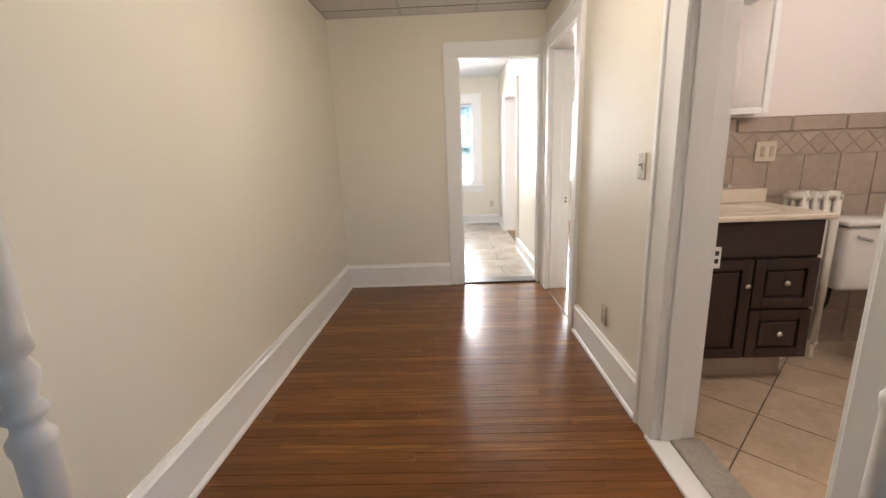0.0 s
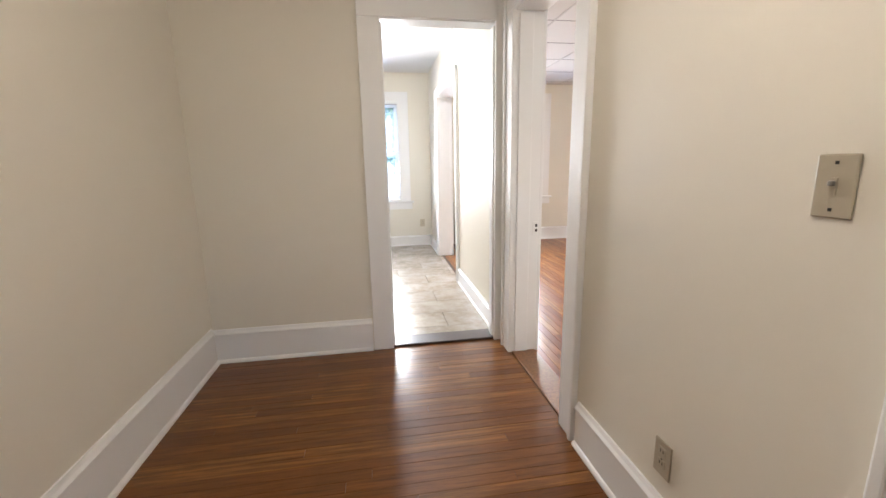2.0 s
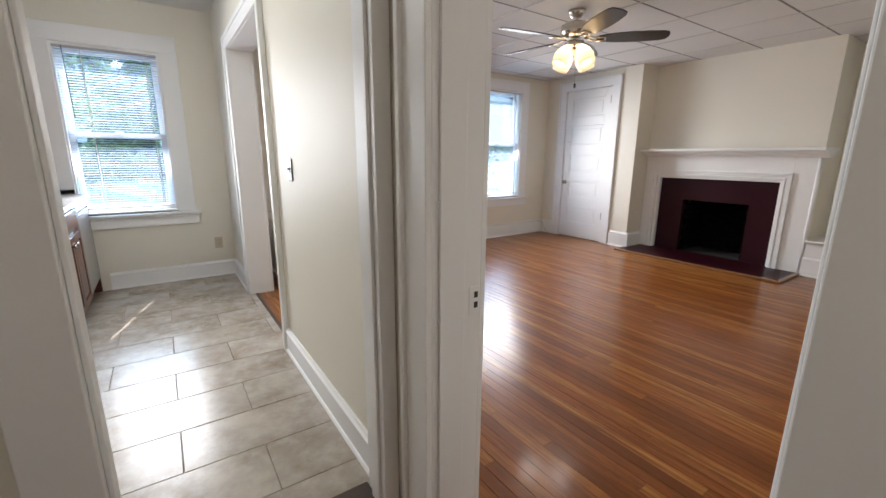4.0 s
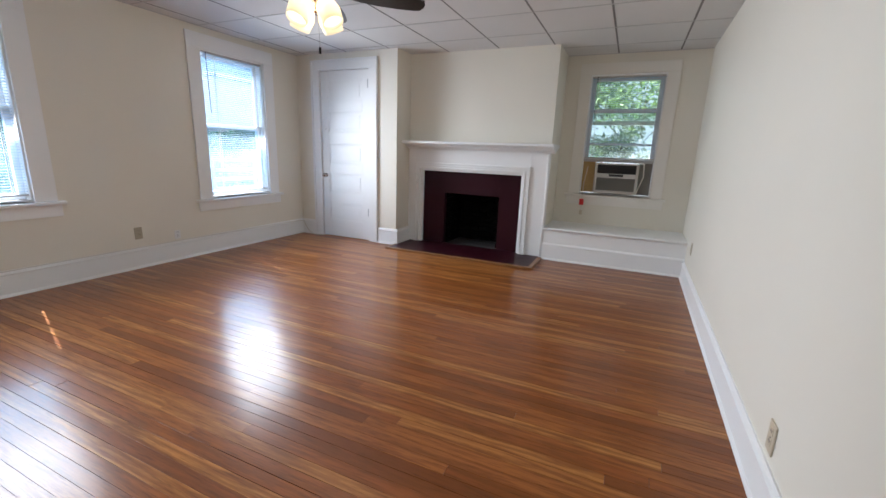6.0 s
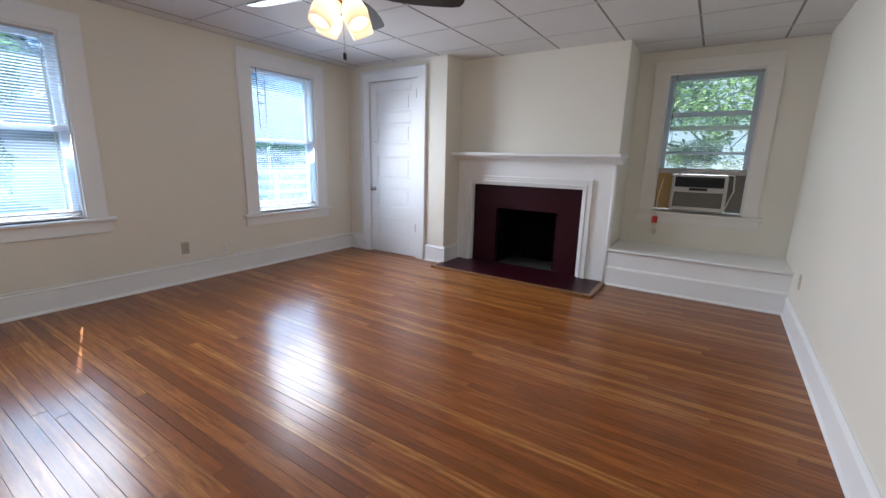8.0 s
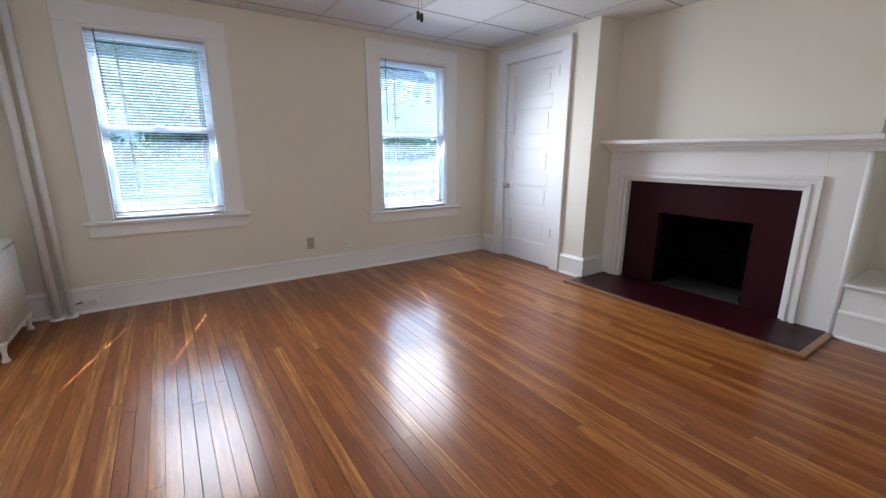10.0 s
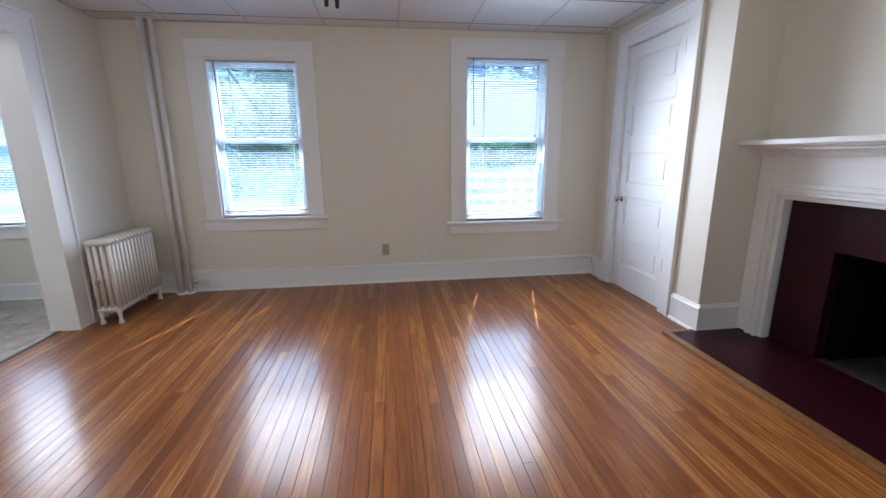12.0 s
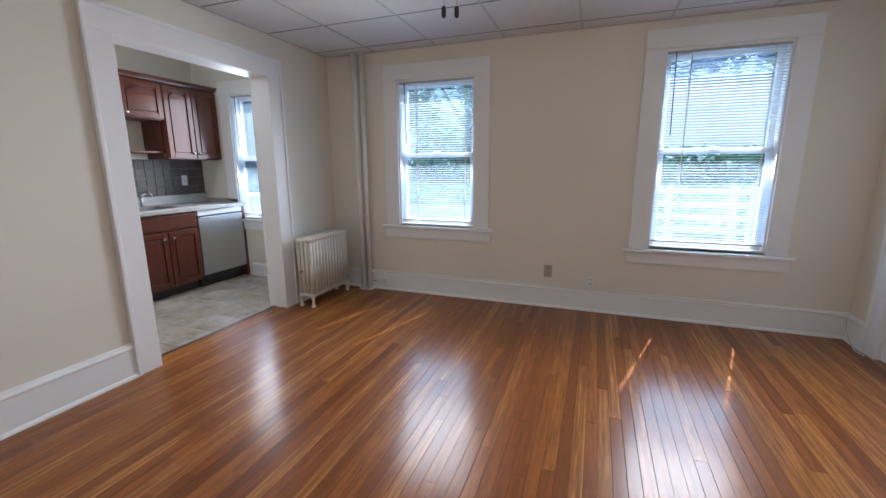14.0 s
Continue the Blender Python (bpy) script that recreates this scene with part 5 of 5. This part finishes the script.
part("splash", rbox(1.10, 1.745, 2.378, 2.398, 0.906, 0.985, r=0.006), MARBLE, vt)
bm = bmesh.new()
lathe(bm, [(0.165, 0.0), (0.172, 0.003), (0.16, 0.006), (0.14, 0.002), (0.06, 0.0008), (0.01, 0.0007)], Matrix.Translation((1.42, 2.14, 0.9045)) @ Matrix.Diagonal((1.2, 0.9, 1, 1)), 30)
part("basin_rim", bm, MARBLE, vt, smooth=True)
bt = thing("bathroom_faucet", (1.42, 2.33, 0.905), "small chrome faucet on the vanity", "faucet")
bm = bmesh.new()
rod(bm, (1.42, 2.33, 0.905), (1.42, 2.33, 1.01), 0.014)
rod(bm, (1.42, 2.33, 1.0), (1.42, 2.22, 1.02), 0.009)
part("spout", bm, STEEL, bt)
cab = thing("medicine_cabinet", (1.40, 2.39, 1.40), "white framed mirrored medicine cabinet", "mirror cabinet")
part("cabinet_body", rbox(1.13, 1.625, 2.32, 2.399, 1.40, 2.05, r=0.004), WHITE, cab)
bm = bmesh.new()
for q in ((1.13, 1.165, 1.395, 2.055), (1.60, 1.635, 1.395, 2.055), (1.165, 1.60, 1.395, 1.43), (1.165, 1.60, 2.02, 2.055)):
    box(bm, q[0], q[1], 2.302, 2.3195, q[2], q[3])
part("mirror_frame", soft(bm, 0.005), WHITE, cab)
bm = bmesh.new()
box(bm, 1.165, 1.60, 2.312, 2.3175, 1.43, 2.02)
mm, mn, ml, mp = nodes_of("mirror_silver")
mp.inputs["Base Color"].default_value = (0.86, 0.88, 0.88, 1)
mp.inputs["Metallic"].default_value = 1.0
mp.inputs["Roughness"].default_value = 0.03
part("mirror", bm, mm, cab)

rad2 = thing("bathroom_radiator", (1.93, 2.25, 0), "slim cream painted column radiator beside the vanity", "radiator")
bm = bmesh.new()
for c in (0.0, 0.055, 0.11):
    rod(bm, (0, c, 0.09), (0, c, 0.955), 0.02, n=10)
for z, h in ((0.10, 0.05), (0.945, 0.06)):
    v = bmesh.ops.create_cube(bm, size=1.0, matrix=Matrix.Translation((0, 0.055, z)) @ Matrix.Diagonal((0.05, 0.16, h, 1)))["verts"]
    bmesh.ops.bevel(bm, geom=list({e for q in v for e in q.link_edges}), offset=0.018, segments=3, affect="EDGES")
me = mesh_of(bm, "section", RADPAINT, True)
for k in range(4):
    piece("section", me, rad2, (1.815 + k * 0.058, 2.20, 0))
for xx in (1.815, 1.989):
    for yy in (2.205, 2.305):
        bm = bmesh.new()
        lathe(bm, [(0.018, 0), (0.02, 0.012), (0.011, 0.03), (0.016, 0.07), (0.02, 0.1)], Matrix.Translation((xx, yy, 0)), 10)
        part("foot", bm, RADPAINT, rad2, smooth=True)

wc = thing("toilet", (2.30, 2.1, 0), "white porcelain toilet with its tank against the wall", "toilet")
bm = rbox(2.075, 2.50, 2.20, 2.385, 0.40, 0.775, r=0.035, seg=4)
tank = part("tank", bm, PORCELAIN, wc, smooth=True)
part("tank_lid", rbox(2.06, 2.515, 2.185, 2.39, 0.776, 0.812, r=0.014, seg=3), PORCELAIN, wc, smooth=True)
part("flush_lever", rod(bmesh.new(), (2.13, 2.195, 0.72), (2.20, 2.185, 0.70), 0.008), STEEL, tank)
bm = bmesh.new()
lathe(bm, [(0.10, 0.0), (0.105, 0.04), (0.085, 0.16), (0.12, 0.26), (0.18, 0.36), (0.185, 0.395), (0.15, 0.40), (0.12, 0.33), (0.05, 0.25)], Matrix.Translation((2.29, 1.92, 0)) @ Matrix.Diagonal((1, 1.25, 1, 1)), 28)
part("bowl", bm, PORCELAIN, wc, smooth=True)
bm = bmesh.new()
lathe(bm, [(0.19, 0.0), (0.195, 0.012), (0.18, 0.022), (0.02, 0.026)], Matrix.Translation((2.29, 1.93, 0.402)) @ Matrix.Diagonal((1, 1.25, 1, 1)), 28)
part("seat_lid", bm, PORCELAIN, wc, smooth=True)
bm = bmesh.new()
pts = [(2.13, 2.30, 0.40), (2.125, 2.30, 0.30), (2.10, 2.32, 0.22), (2.07, 2.34, 0.17), (2.02, 2.39, 0.17)]
for p, q in zip(pts, pts[1:]):
    rod(bm, p, q, 0.008, n=8)
part("supply_hose", bm, DARKMETAL, wc, "dark water supply hose", smooth=True)
bo = thing("bathroom_outlet", (1.702, 2.392, 1.194), "ivory double switch and outlet plate on taupe tile", "outlet")
part("plate", rbox(1.645, 1.76, 2.374, 2.3805, 1.137, 1.25, r=0.003), IVORY, bo)
for xx in (1.672, 1.722):
    part("receptacle", rbox(xx, xx + 0.022, 2.371, 2.3745, 1.165, 1.222, r=0.003), TAUPEPLATE, bo)
# dome added out of view where the bathroom's fill light sits
bl = thing("added_bathroom_lamp", (1.9, 1.2, ZK), "unseen round white glass ceiling lamp added to light the bathroom", "ceiling lamp")
bm = bmesh.new()
lathe(bm, [(0.13, 0), (0.13, -0.03), (0.10, -0.075), (0.05, -0.095), (0.01, -0.10)], Matrix.Translation((1.9, 1.2, ZK)), 28)
part("dome", bm, DOME, bl, smooth=True)
# fixture added out of view to go with the hall's fill light
hl = thing("added_hall_lamp", (0.0, 1.75, ZH), "unseen round white glass ceiling lamp added to light the hall", "ceiling lamp")
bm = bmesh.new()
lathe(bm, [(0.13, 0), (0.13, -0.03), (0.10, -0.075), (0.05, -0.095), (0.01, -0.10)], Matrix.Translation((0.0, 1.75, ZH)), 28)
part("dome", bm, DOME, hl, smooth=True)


# ---- outside: ground, trees, neighbouring house, fence ----
GZ = -0.55
bm = bmesh.new()
bmesh.ops.create_grid(bm, x_segments=40, y_segments=40, size=400, matrix=Matrix.Translation((2, 30, GZ)))
single("ground", bm, GRASS, "grassy yard and distance around the house", "ground", kind="structure")
single("drive", rbox(-3.0, 4.4, 9.5, 24, GZ - 0.1, GZ + 0.02, r=0.01), DRIVE, "grey concrete drive beside the neighbouring house", "drive", kind="structure")


def tree(x, y, tall, spread, leaf, label, count=2600, low=0.35, size=0.16):
    rnd = random.Random(int(x * 31 + y * 17))
    t = thing("tree", (x, y, GZ), label, "tree", group="trees outside")
    bm = bmesh.new()
    pts = [Vector((x, y, GZ))]
    for k in range(5):
        pts.append(pts[-1] + Vector((rnd.uniform(-0.25, 0.25), rnd.uniform(-0.25, 0.25), tall * 0.15)))
    for k, (p, q) in enumerate(zip(pts, pts[1:])):
        rod(bm, p, q, 0.20 * (1 - k * 0.15), 0.20 * (1 - (k + 1) * 0.15), n=9, caps=False)
    tips = []
    for k in range(16):
        p = pts[rnd.randint(2, 5)]
        a, r = rnd.uniform(0, 6.283), rnd.uniform(0.35, 1.0) * spread
        q = Vector((x + r * math.cos(a), y + r * math.sin(a), GZ + tall * rnd.uniform(low, 0.95)))
        rod(bm, p, q, 0.06, 0.015, n=6, caps=False)
        tips += [q, p.lerp(q, 0.6)]
    part("trunk", bm, BARK, t)
    verts, faces = [], []
    clumps = [(q + Vector((rnd.gauss(0, 0.35), rnd.gauss(0, 0.35), rnd.gauss(0, 0.35))), rnd.uniform(0.35, 0.95)) for q in tips for _ in range(2)]
    for k in range(count):
        c, rad = clumps[rnd.randrange(len(clumps))]
        d = Vector((rnd.gauss(0, 1), rnd.gauss(0, 1), rnd.gauss(0, 0.8)))
        p = c + d.normalized() * rad * rnd.random() ** 0.5
        u = Vector((rnd.gauss(0, 1), rnd.gauss(0, 1), rnd.gauss(0, 0.6))).normalized()
        w = u.cross(Vector((rnd.gauss(0, 1), rnd.gauss(0, 1), rnd.gauss(0, 1)))).normalized()
        s = size * rnd.uniform(0.6, 1.3)
        i = len(verts)
        verts += [p - u * s, p + w * s * 0.45, p + u * s, p - w * s * 0.45]
        faces.append((i, i + 1, i + 2, i + 3))
    me = bpy.data.meshes.new("crown")
    me.from_pydata([v - ORG[t] for v in verts], [], faces)
    me.materials.append(leaf)
    ob = new("crown", me)
    ob.parent = t
    return t


for args in ((0.2, 16.5, 8.2, 2.6, LEAF_A, "leafy green tree beyond the drive", 14000, 0.22, 0.12),
             (3.2, 19.0, 7.5, 2.2, LEAF_A, "dense green tree beyond the yard", 16000, 0.20, 0.12),
             (-3.8, 18.0, 9.0, 3.2, LEAF_B, "tall dark green tree behind the kitchen side", 3600, 0.25),
             (9.5, 21.0, 9.0, 3.2, LEAF_B, "dark green tree behind the neighbouring house", 3200, 0.3),
             (6.6, 26.0, 11.0, 3.6, LEAF_A, "tall leafy tree over the neighbouring roof", 3200, 0.4),
             (16.5, 0.4, 8.6, 3.8, LEAF_A, "leafy tree close outside the side window", 20000, 0.15, 0.085),
             (22.0, 5.2, 9.5, 3.4, LEAF_A, "green tree beyond the side window", 18000, 0.15, 0.10),
             (20.5, 0.0, 9.0, 3.2, LEAF_A, "leafy green tree beside the house", 9000, 0.2, 0.10),
             (-9.0, 24.0, 11.0, 4.0, LEAF_B, "distant dark green tree", 3000, 0.2),
             (1.5, 30.0, 11.0, 4.5, LEAF_B, "distant dark green tree", 3400, 0.2),
             (-3.0, 33.0, 12.0, 5.0, LEAF_A, "distant leafy green tree", 3400, 0.2)):
    tree(*args)


def neighbour_house():
    x0, x1, y0, y1, z1 = 5.3, 14.5, 18.5, 25.0, 3.75
    h = thing("neighbour_house", (9.9, 21.7, GZ), "pale clapboard house with a blue-grey shingle roof", "house")
    bm = bmesh.new()
    box(bm, x0, x1, y0, y1, GZ, z1)
    part("wall", bm, SIDING, h)
    me = mesh_of(rbox(-4.6, 4.6, -0.016, 0.012, -0.09, 0.085, r=0.004, seg=1), "clapboard", SIDING)
    z = GZ + 0.1
    while z < z1:
        piece("clapboard", me, h, ((x0 + x1) / 2, y0 - 0.01, z))
        z += 0.17
    me = mesh_of(rbox(-0.016, 0.012, -3.25, 3.25, -0.09, 0.085, r=0.004, seg=1), "clapboard", SIDING)
    z = GZ + 0.1
    while z < z1:
        piece("clapboard", me, h, (x0 - 0.01, (y0 + y1) / 2, z))
        z += 0.17
    bm = bmesh.new()
    rows = [(x0 - 0.4, y0 - 0.5, z1 - 0.1), (x1 + 0.4, y0 - 0.5, z1 - 0.1), (x1 + 0.4, 21.75, z1 + 1.9), (x0 - 0.4, 21.75, z1 + 1.9), (x1 + 0.4, y1 + 0.5, z1 - 0.1), (x0 - 0.4, y1 + 0.5, z1 - 0.1)]
    lo = [bm.verts.new(p) for p in rows]
    hi = [bm.verts.new((p[0], p[1], p[2] + 0.14)) for p in rows]
    for q in ((0, 1, 2, 3), (3, 2, 4, 5)):
        bm.faces.new([lo[i] for i in q])
        bm.faces.new([hi[i] for i in q])
    for a, b in ((0, 1), (1, 2), (2, 4), (4, 5), (5, 3), (3, 0)):
        bm.faces.new((lo[a], lo[b], hi[b], hi[a]))
    part("roof", bm, SHINGLE, h, "blue-grey shingle roof")
    bm = bmesh.new()
    for x in (x0, x1):
        v = [bm.verts.new(p) for p in ((x, y0, z1), (x, y1, z1), (x, 21.75, z1 + 1.8))]
        bm.faces.new(v)
    part("gable", bm, SIDING, h)
    return h


neighbour_house()


def deck_rail():
    d = thing("deck", (5.6, 11.5, GZ), "raised deck with white railing on the neighbouring house", "deck")
    part("platform", rbox(4.2, 10.0, 11.6, 13.0, -0.75, -0.55, r=0.01), FENCEPAINT, d)
    for x in (4.25, 4.79, 5.74, 6.02, 7.2, 8.4, 9.95):
        part("post", rbox(x - 0.05, x + 0.05, 11.6, 11.7, GZ, 0.93, r=0.008), FENCEPAINT, d)
    for z in (0.86, 0.64, 0.42, 0.20, -0.02):
        part("rail", rbox(4.2, 10.0, 11.62, 11.68, z - 0.045, z + 0.045, r=0.008), FENCEPAINT, d)
    return d


deck_rail()


def hedge(x0, x1, y0, y1, top, count, leaf, label):
    rnd = random.Random(77)
    t = thing("hedge", ((x0 + x1) / 2, (y0 + y1) / 2, GZ), label, "hedge", kind="stuff")
    verts, faces = [], []
    for k in range(count):
        p = Vector((rnd.uniform(x0, x1), rnd.uniform(y0, y1), 0))
        h = top + 0.35 * noise.noise((p.x * 0.9, p.y * 0.9, 0)) + rnd.uniform(-0.15, 0.15)
        p.z = GZ + (h - GZ) * rnd.random() ** 0.45
        u = Vector((rnd.gauss(0, 1), rnd.gauss(0, 1), rnd.gauss(0, 0.6))).normalized()
        w = u.cross(Vector((rnd.gauss(0, 1), rnd.gauss(0, 1), rnd.gauss(0, 1)))).normalized()
        s = 0.15 * rnd.uniform(0.6, 1.3)
        i = len(verts)
        verts += [p - u * s, p + w * s * 0.45, p + u * s, p - w * s * 0.45]
        faces.append((i, i + 1, i + 2, i + 3))
    me = bpy.data.meshes.new("leaves")
    me.from_pydata([v - ORG[t] for v in verts], [], faces)
    me.materials.append(leaf)
    ob = new("leaves", me)
    ob.parent = t


hedge(4.7, 12.5, 14.2, 16.2, 1.5, 9000, LEAF_B, "uneven dark green hedge before the neighbouring house")
hedge(-6.0, 5.2, 23.8, 25.2, 1.5, 9000, LEAF_B, "dark green bushes at the end of the drive")

# hazy bright sky beyond the trees
glow = glowing("hazy_sky_glow", (0.74, 0.88, 1.0), BACKSKY, (0.0, 0.0, 0.0))
bm = bmesh.new()
box(bm, -110, 120, 95, 95.5, -4, 90)
single("backdrop", bm, glow, "plain bright hazy sky beyond the trees", "backdrop", kind="structure")
bm = bmesh.new()
box(bm, 95, 95.5, -100, 94, -4, 90)
single("backdrop", bm, glow, "plain bright hazy sky beyond the trees", "backdrop", kind="structure")

# ---- floor boards and tiles, piece by piece ----
def strip_floor(parent, along, a0, a1, b0, b1, material, seed, width=0.0575, longest=2.6, shortest=0.7):
    rnd = random.Random(seed)
    bm = bmesh.new()
    x0, x1, y0, y1 = (-0.5, 0.5, -width / 2 + 0.0004, width / 2 - 0.0004) if along == "x" else (-width / 2 + 0.0004, width / 2 - 0.0004, -0.5, 0.5)
    box(bm, x0, x1, y0, y1, -0.013, 0.0)
    side = [e for e in bm.edges if all(v.co.z > -0.001 for v in e.verts) and abs((e.verts[0].co - e.verts[1].co).length - 1) < 0.1]
    bmesh.ops.bevel(bm, geom=side, offset=0.0005, segments=1, affect="EDGES")
    me = mesh_of(bm, "floor_board", material)
    b = b0
    while b < b1 - 0.01:
        a = a0 - rnd.uniform(0, longest * 0.6)
        while a < a1 - 0.02:
            ln = rnd.uniform(shortest, longest)
            s, e = max(a, a0), min(a + ln, a1)
            if a1 - e < 0.25:
                e = a1
            if e - s > 0.05:
                mid = (s + e) / 2
                dz = rnd.uniform(-0.0004, 0.0004)
                gap = (e - s - 0.0012)
                shrunk = rnd.choice((1.0, 1.0, 1.0, 0.985, 0.97))
                at, sc = ((mid, b + width / 2, dz), (gap, shrunk, 1)) if along == "x" else ((b + width / 2, mid, dz), (shrunk, gap, 1))
                tip = rnd.gauss(0, 0.0022)
                piece("floor_board", me, parent, at, sc, (tip, 0, 0) if along == "x" else (0, tip, 0))
            a = e if e == a1 else a + ln
        b += width


strip_floor(floor_living, "y", 2.50, YN, XW - 0.127, 5.76, OAK_Y, 5, longest=3.4, shortest=0.9)
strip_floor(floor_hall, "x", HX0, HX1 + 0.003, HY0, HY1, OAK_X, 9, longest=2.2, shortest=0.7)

rnd = random.Random(3)
me = mesh_of(rbox(-0.298, 0.298, -0.148, 0.148, -0.008, 0.0, r=0.0015, seg=1), "floor_tile", KTILE)
for r in range(13):
    y = YN - 0.17 - r * 0.30
    for k in range(5):
        x = -1.25 + k * 0.60 + (0.0, 0.3)[r % 2] + 0.18
        x0, x1 = max(x - 0.3, KX0), min(x + 0.3, 0.783)
        y0, y1 = max(y - 0.15, KY0), min(y + 0.15, YN)
        if x1 - x0 > 0.04 and y1 - y0 > 0.03:
            piece("floor_tile", me, floor_kitchen, ((x0 + x1) / 2, (y0 + y1) / 2, rnd.uniform(-0.0006, 0.0004)), ((x1 - x0) / 0.6, (y1 - y0) / 0.3, 1))

turn45 = Matrix.Rotation(radians(44), 4, "Z")
S = 0.335
for i in range(-7, 8):
    for j in range(-7, 8):
        bm = bmesh.new()
        box(bm, i * S + 0.003, (i + 1) * S - 0.003, j * S + 0.003, (j + 1) * S - 0.003, -0.008, 0.0)
        bm.transform(Matrix.Translation((1.32, 1.68, 0)) @ turn45)
        for co, no in (((XW - 0.05, 0, 0), (-1, 0, 0)), ((2.8, 0, 0), (1, 0, 0)), ((0, 0.3, 0), (0, -1, 0)), ((0, 2.4, 0), (0, 1, 0))):
            res = bmesh.ops.bisect_plane(bm, geom=bm.verts[:] + bm.edges[:] + bm.faces[:], plane_co=co, plane_no=no, clear_outer=True)
            if bm.verts:
                bmesh.ops.holes_fill(bm, edges=bm.edges[:])
        if len(bm.faces) > 4:
            part("floor_tile", bm, BTILE, floor_bath)
        else:
            bm.free()

bath_tiles = slab("bathroom_wall_tiling", XW, 2.8, 2.391, 2.3995, 0.0, 1.36, GROUT, "taupe wall tile with a diagonal border band", "wall tile")
me = mesh_of(rbox(-0.0985, 0.0985, -0.004, 0.004, -0.116, 0.116, r=0.002, seg=1), "wall_tile", BWALLTILE)
for row in range(5):
    for k in range(9):
        z = 1.052 - row * 0.2365
        if z > 0.1:
            piece("wall_tile", me, bath_tiles, (1.03 + k * 0.2005, 2.3895, z))
me = mesh_of(rbox(-0.149, 0.149, -0.007, 0.004, -0.043, 0.043, r=0.008, seg=1), "border_tile", BWALLTILE)
for k in range(6):
    piece("border_tile", me, bath_tiles, (1.08 + k * 0.302, 2.3895, 1.341))
me = mesh_of(rbox(-0.0425, 0.0425, -0.003, 0.003, -0.0425, 0.0425, r=0.001, seg=1), "accent_tile", BWALLTILE)
bm = bmesh.new()
pts = ((-0.060, 0.0605), (0.060, 0.0605), (0.0, 0.002))
lo = [bm.verts.new((u, 0.003, v)) for u, v in pts]
hi = [bm.verts.new((u, -0.003, v)) for u, v in pts]
bm.faces.new(lo)
bm.faces.new(hi)
for i in range(3):
    bm.faces.new((lo[i], lo[(i + 1) % 3], hi[(i + 1) % 3], hi[i]))
tri = mesh_of(bm, "accent_tile", BWALLTILE)
for k in range(14):
    x = 1.0 + k * 0.1255
    piece("accent_tile", me, bath_tiles, (x, 2.3895, 1.2335), rot=(0, radians(45), 0))
    for turn in (0, 180):
        piece("accent_tile", tri, bath_tiles, (x + 0.0627, 2.3895, 1.2335), rot=(0, radians(turn), 0))

me = mesh_of(rbox(-0.004, 0.004, -0.0472, 0.0472, -0.0472, 0.0472, r=0.002, seg=1), "slate_tile", SLATE)
for r in range(4):
    for k in range(23):
        y = YN - 0.052 - k * 0.101
        piece("slate_tile", me, backsplash, (KX0 + 0.004 + random.uniform(0, 0.001), y, 1.036 + r * 0.1))
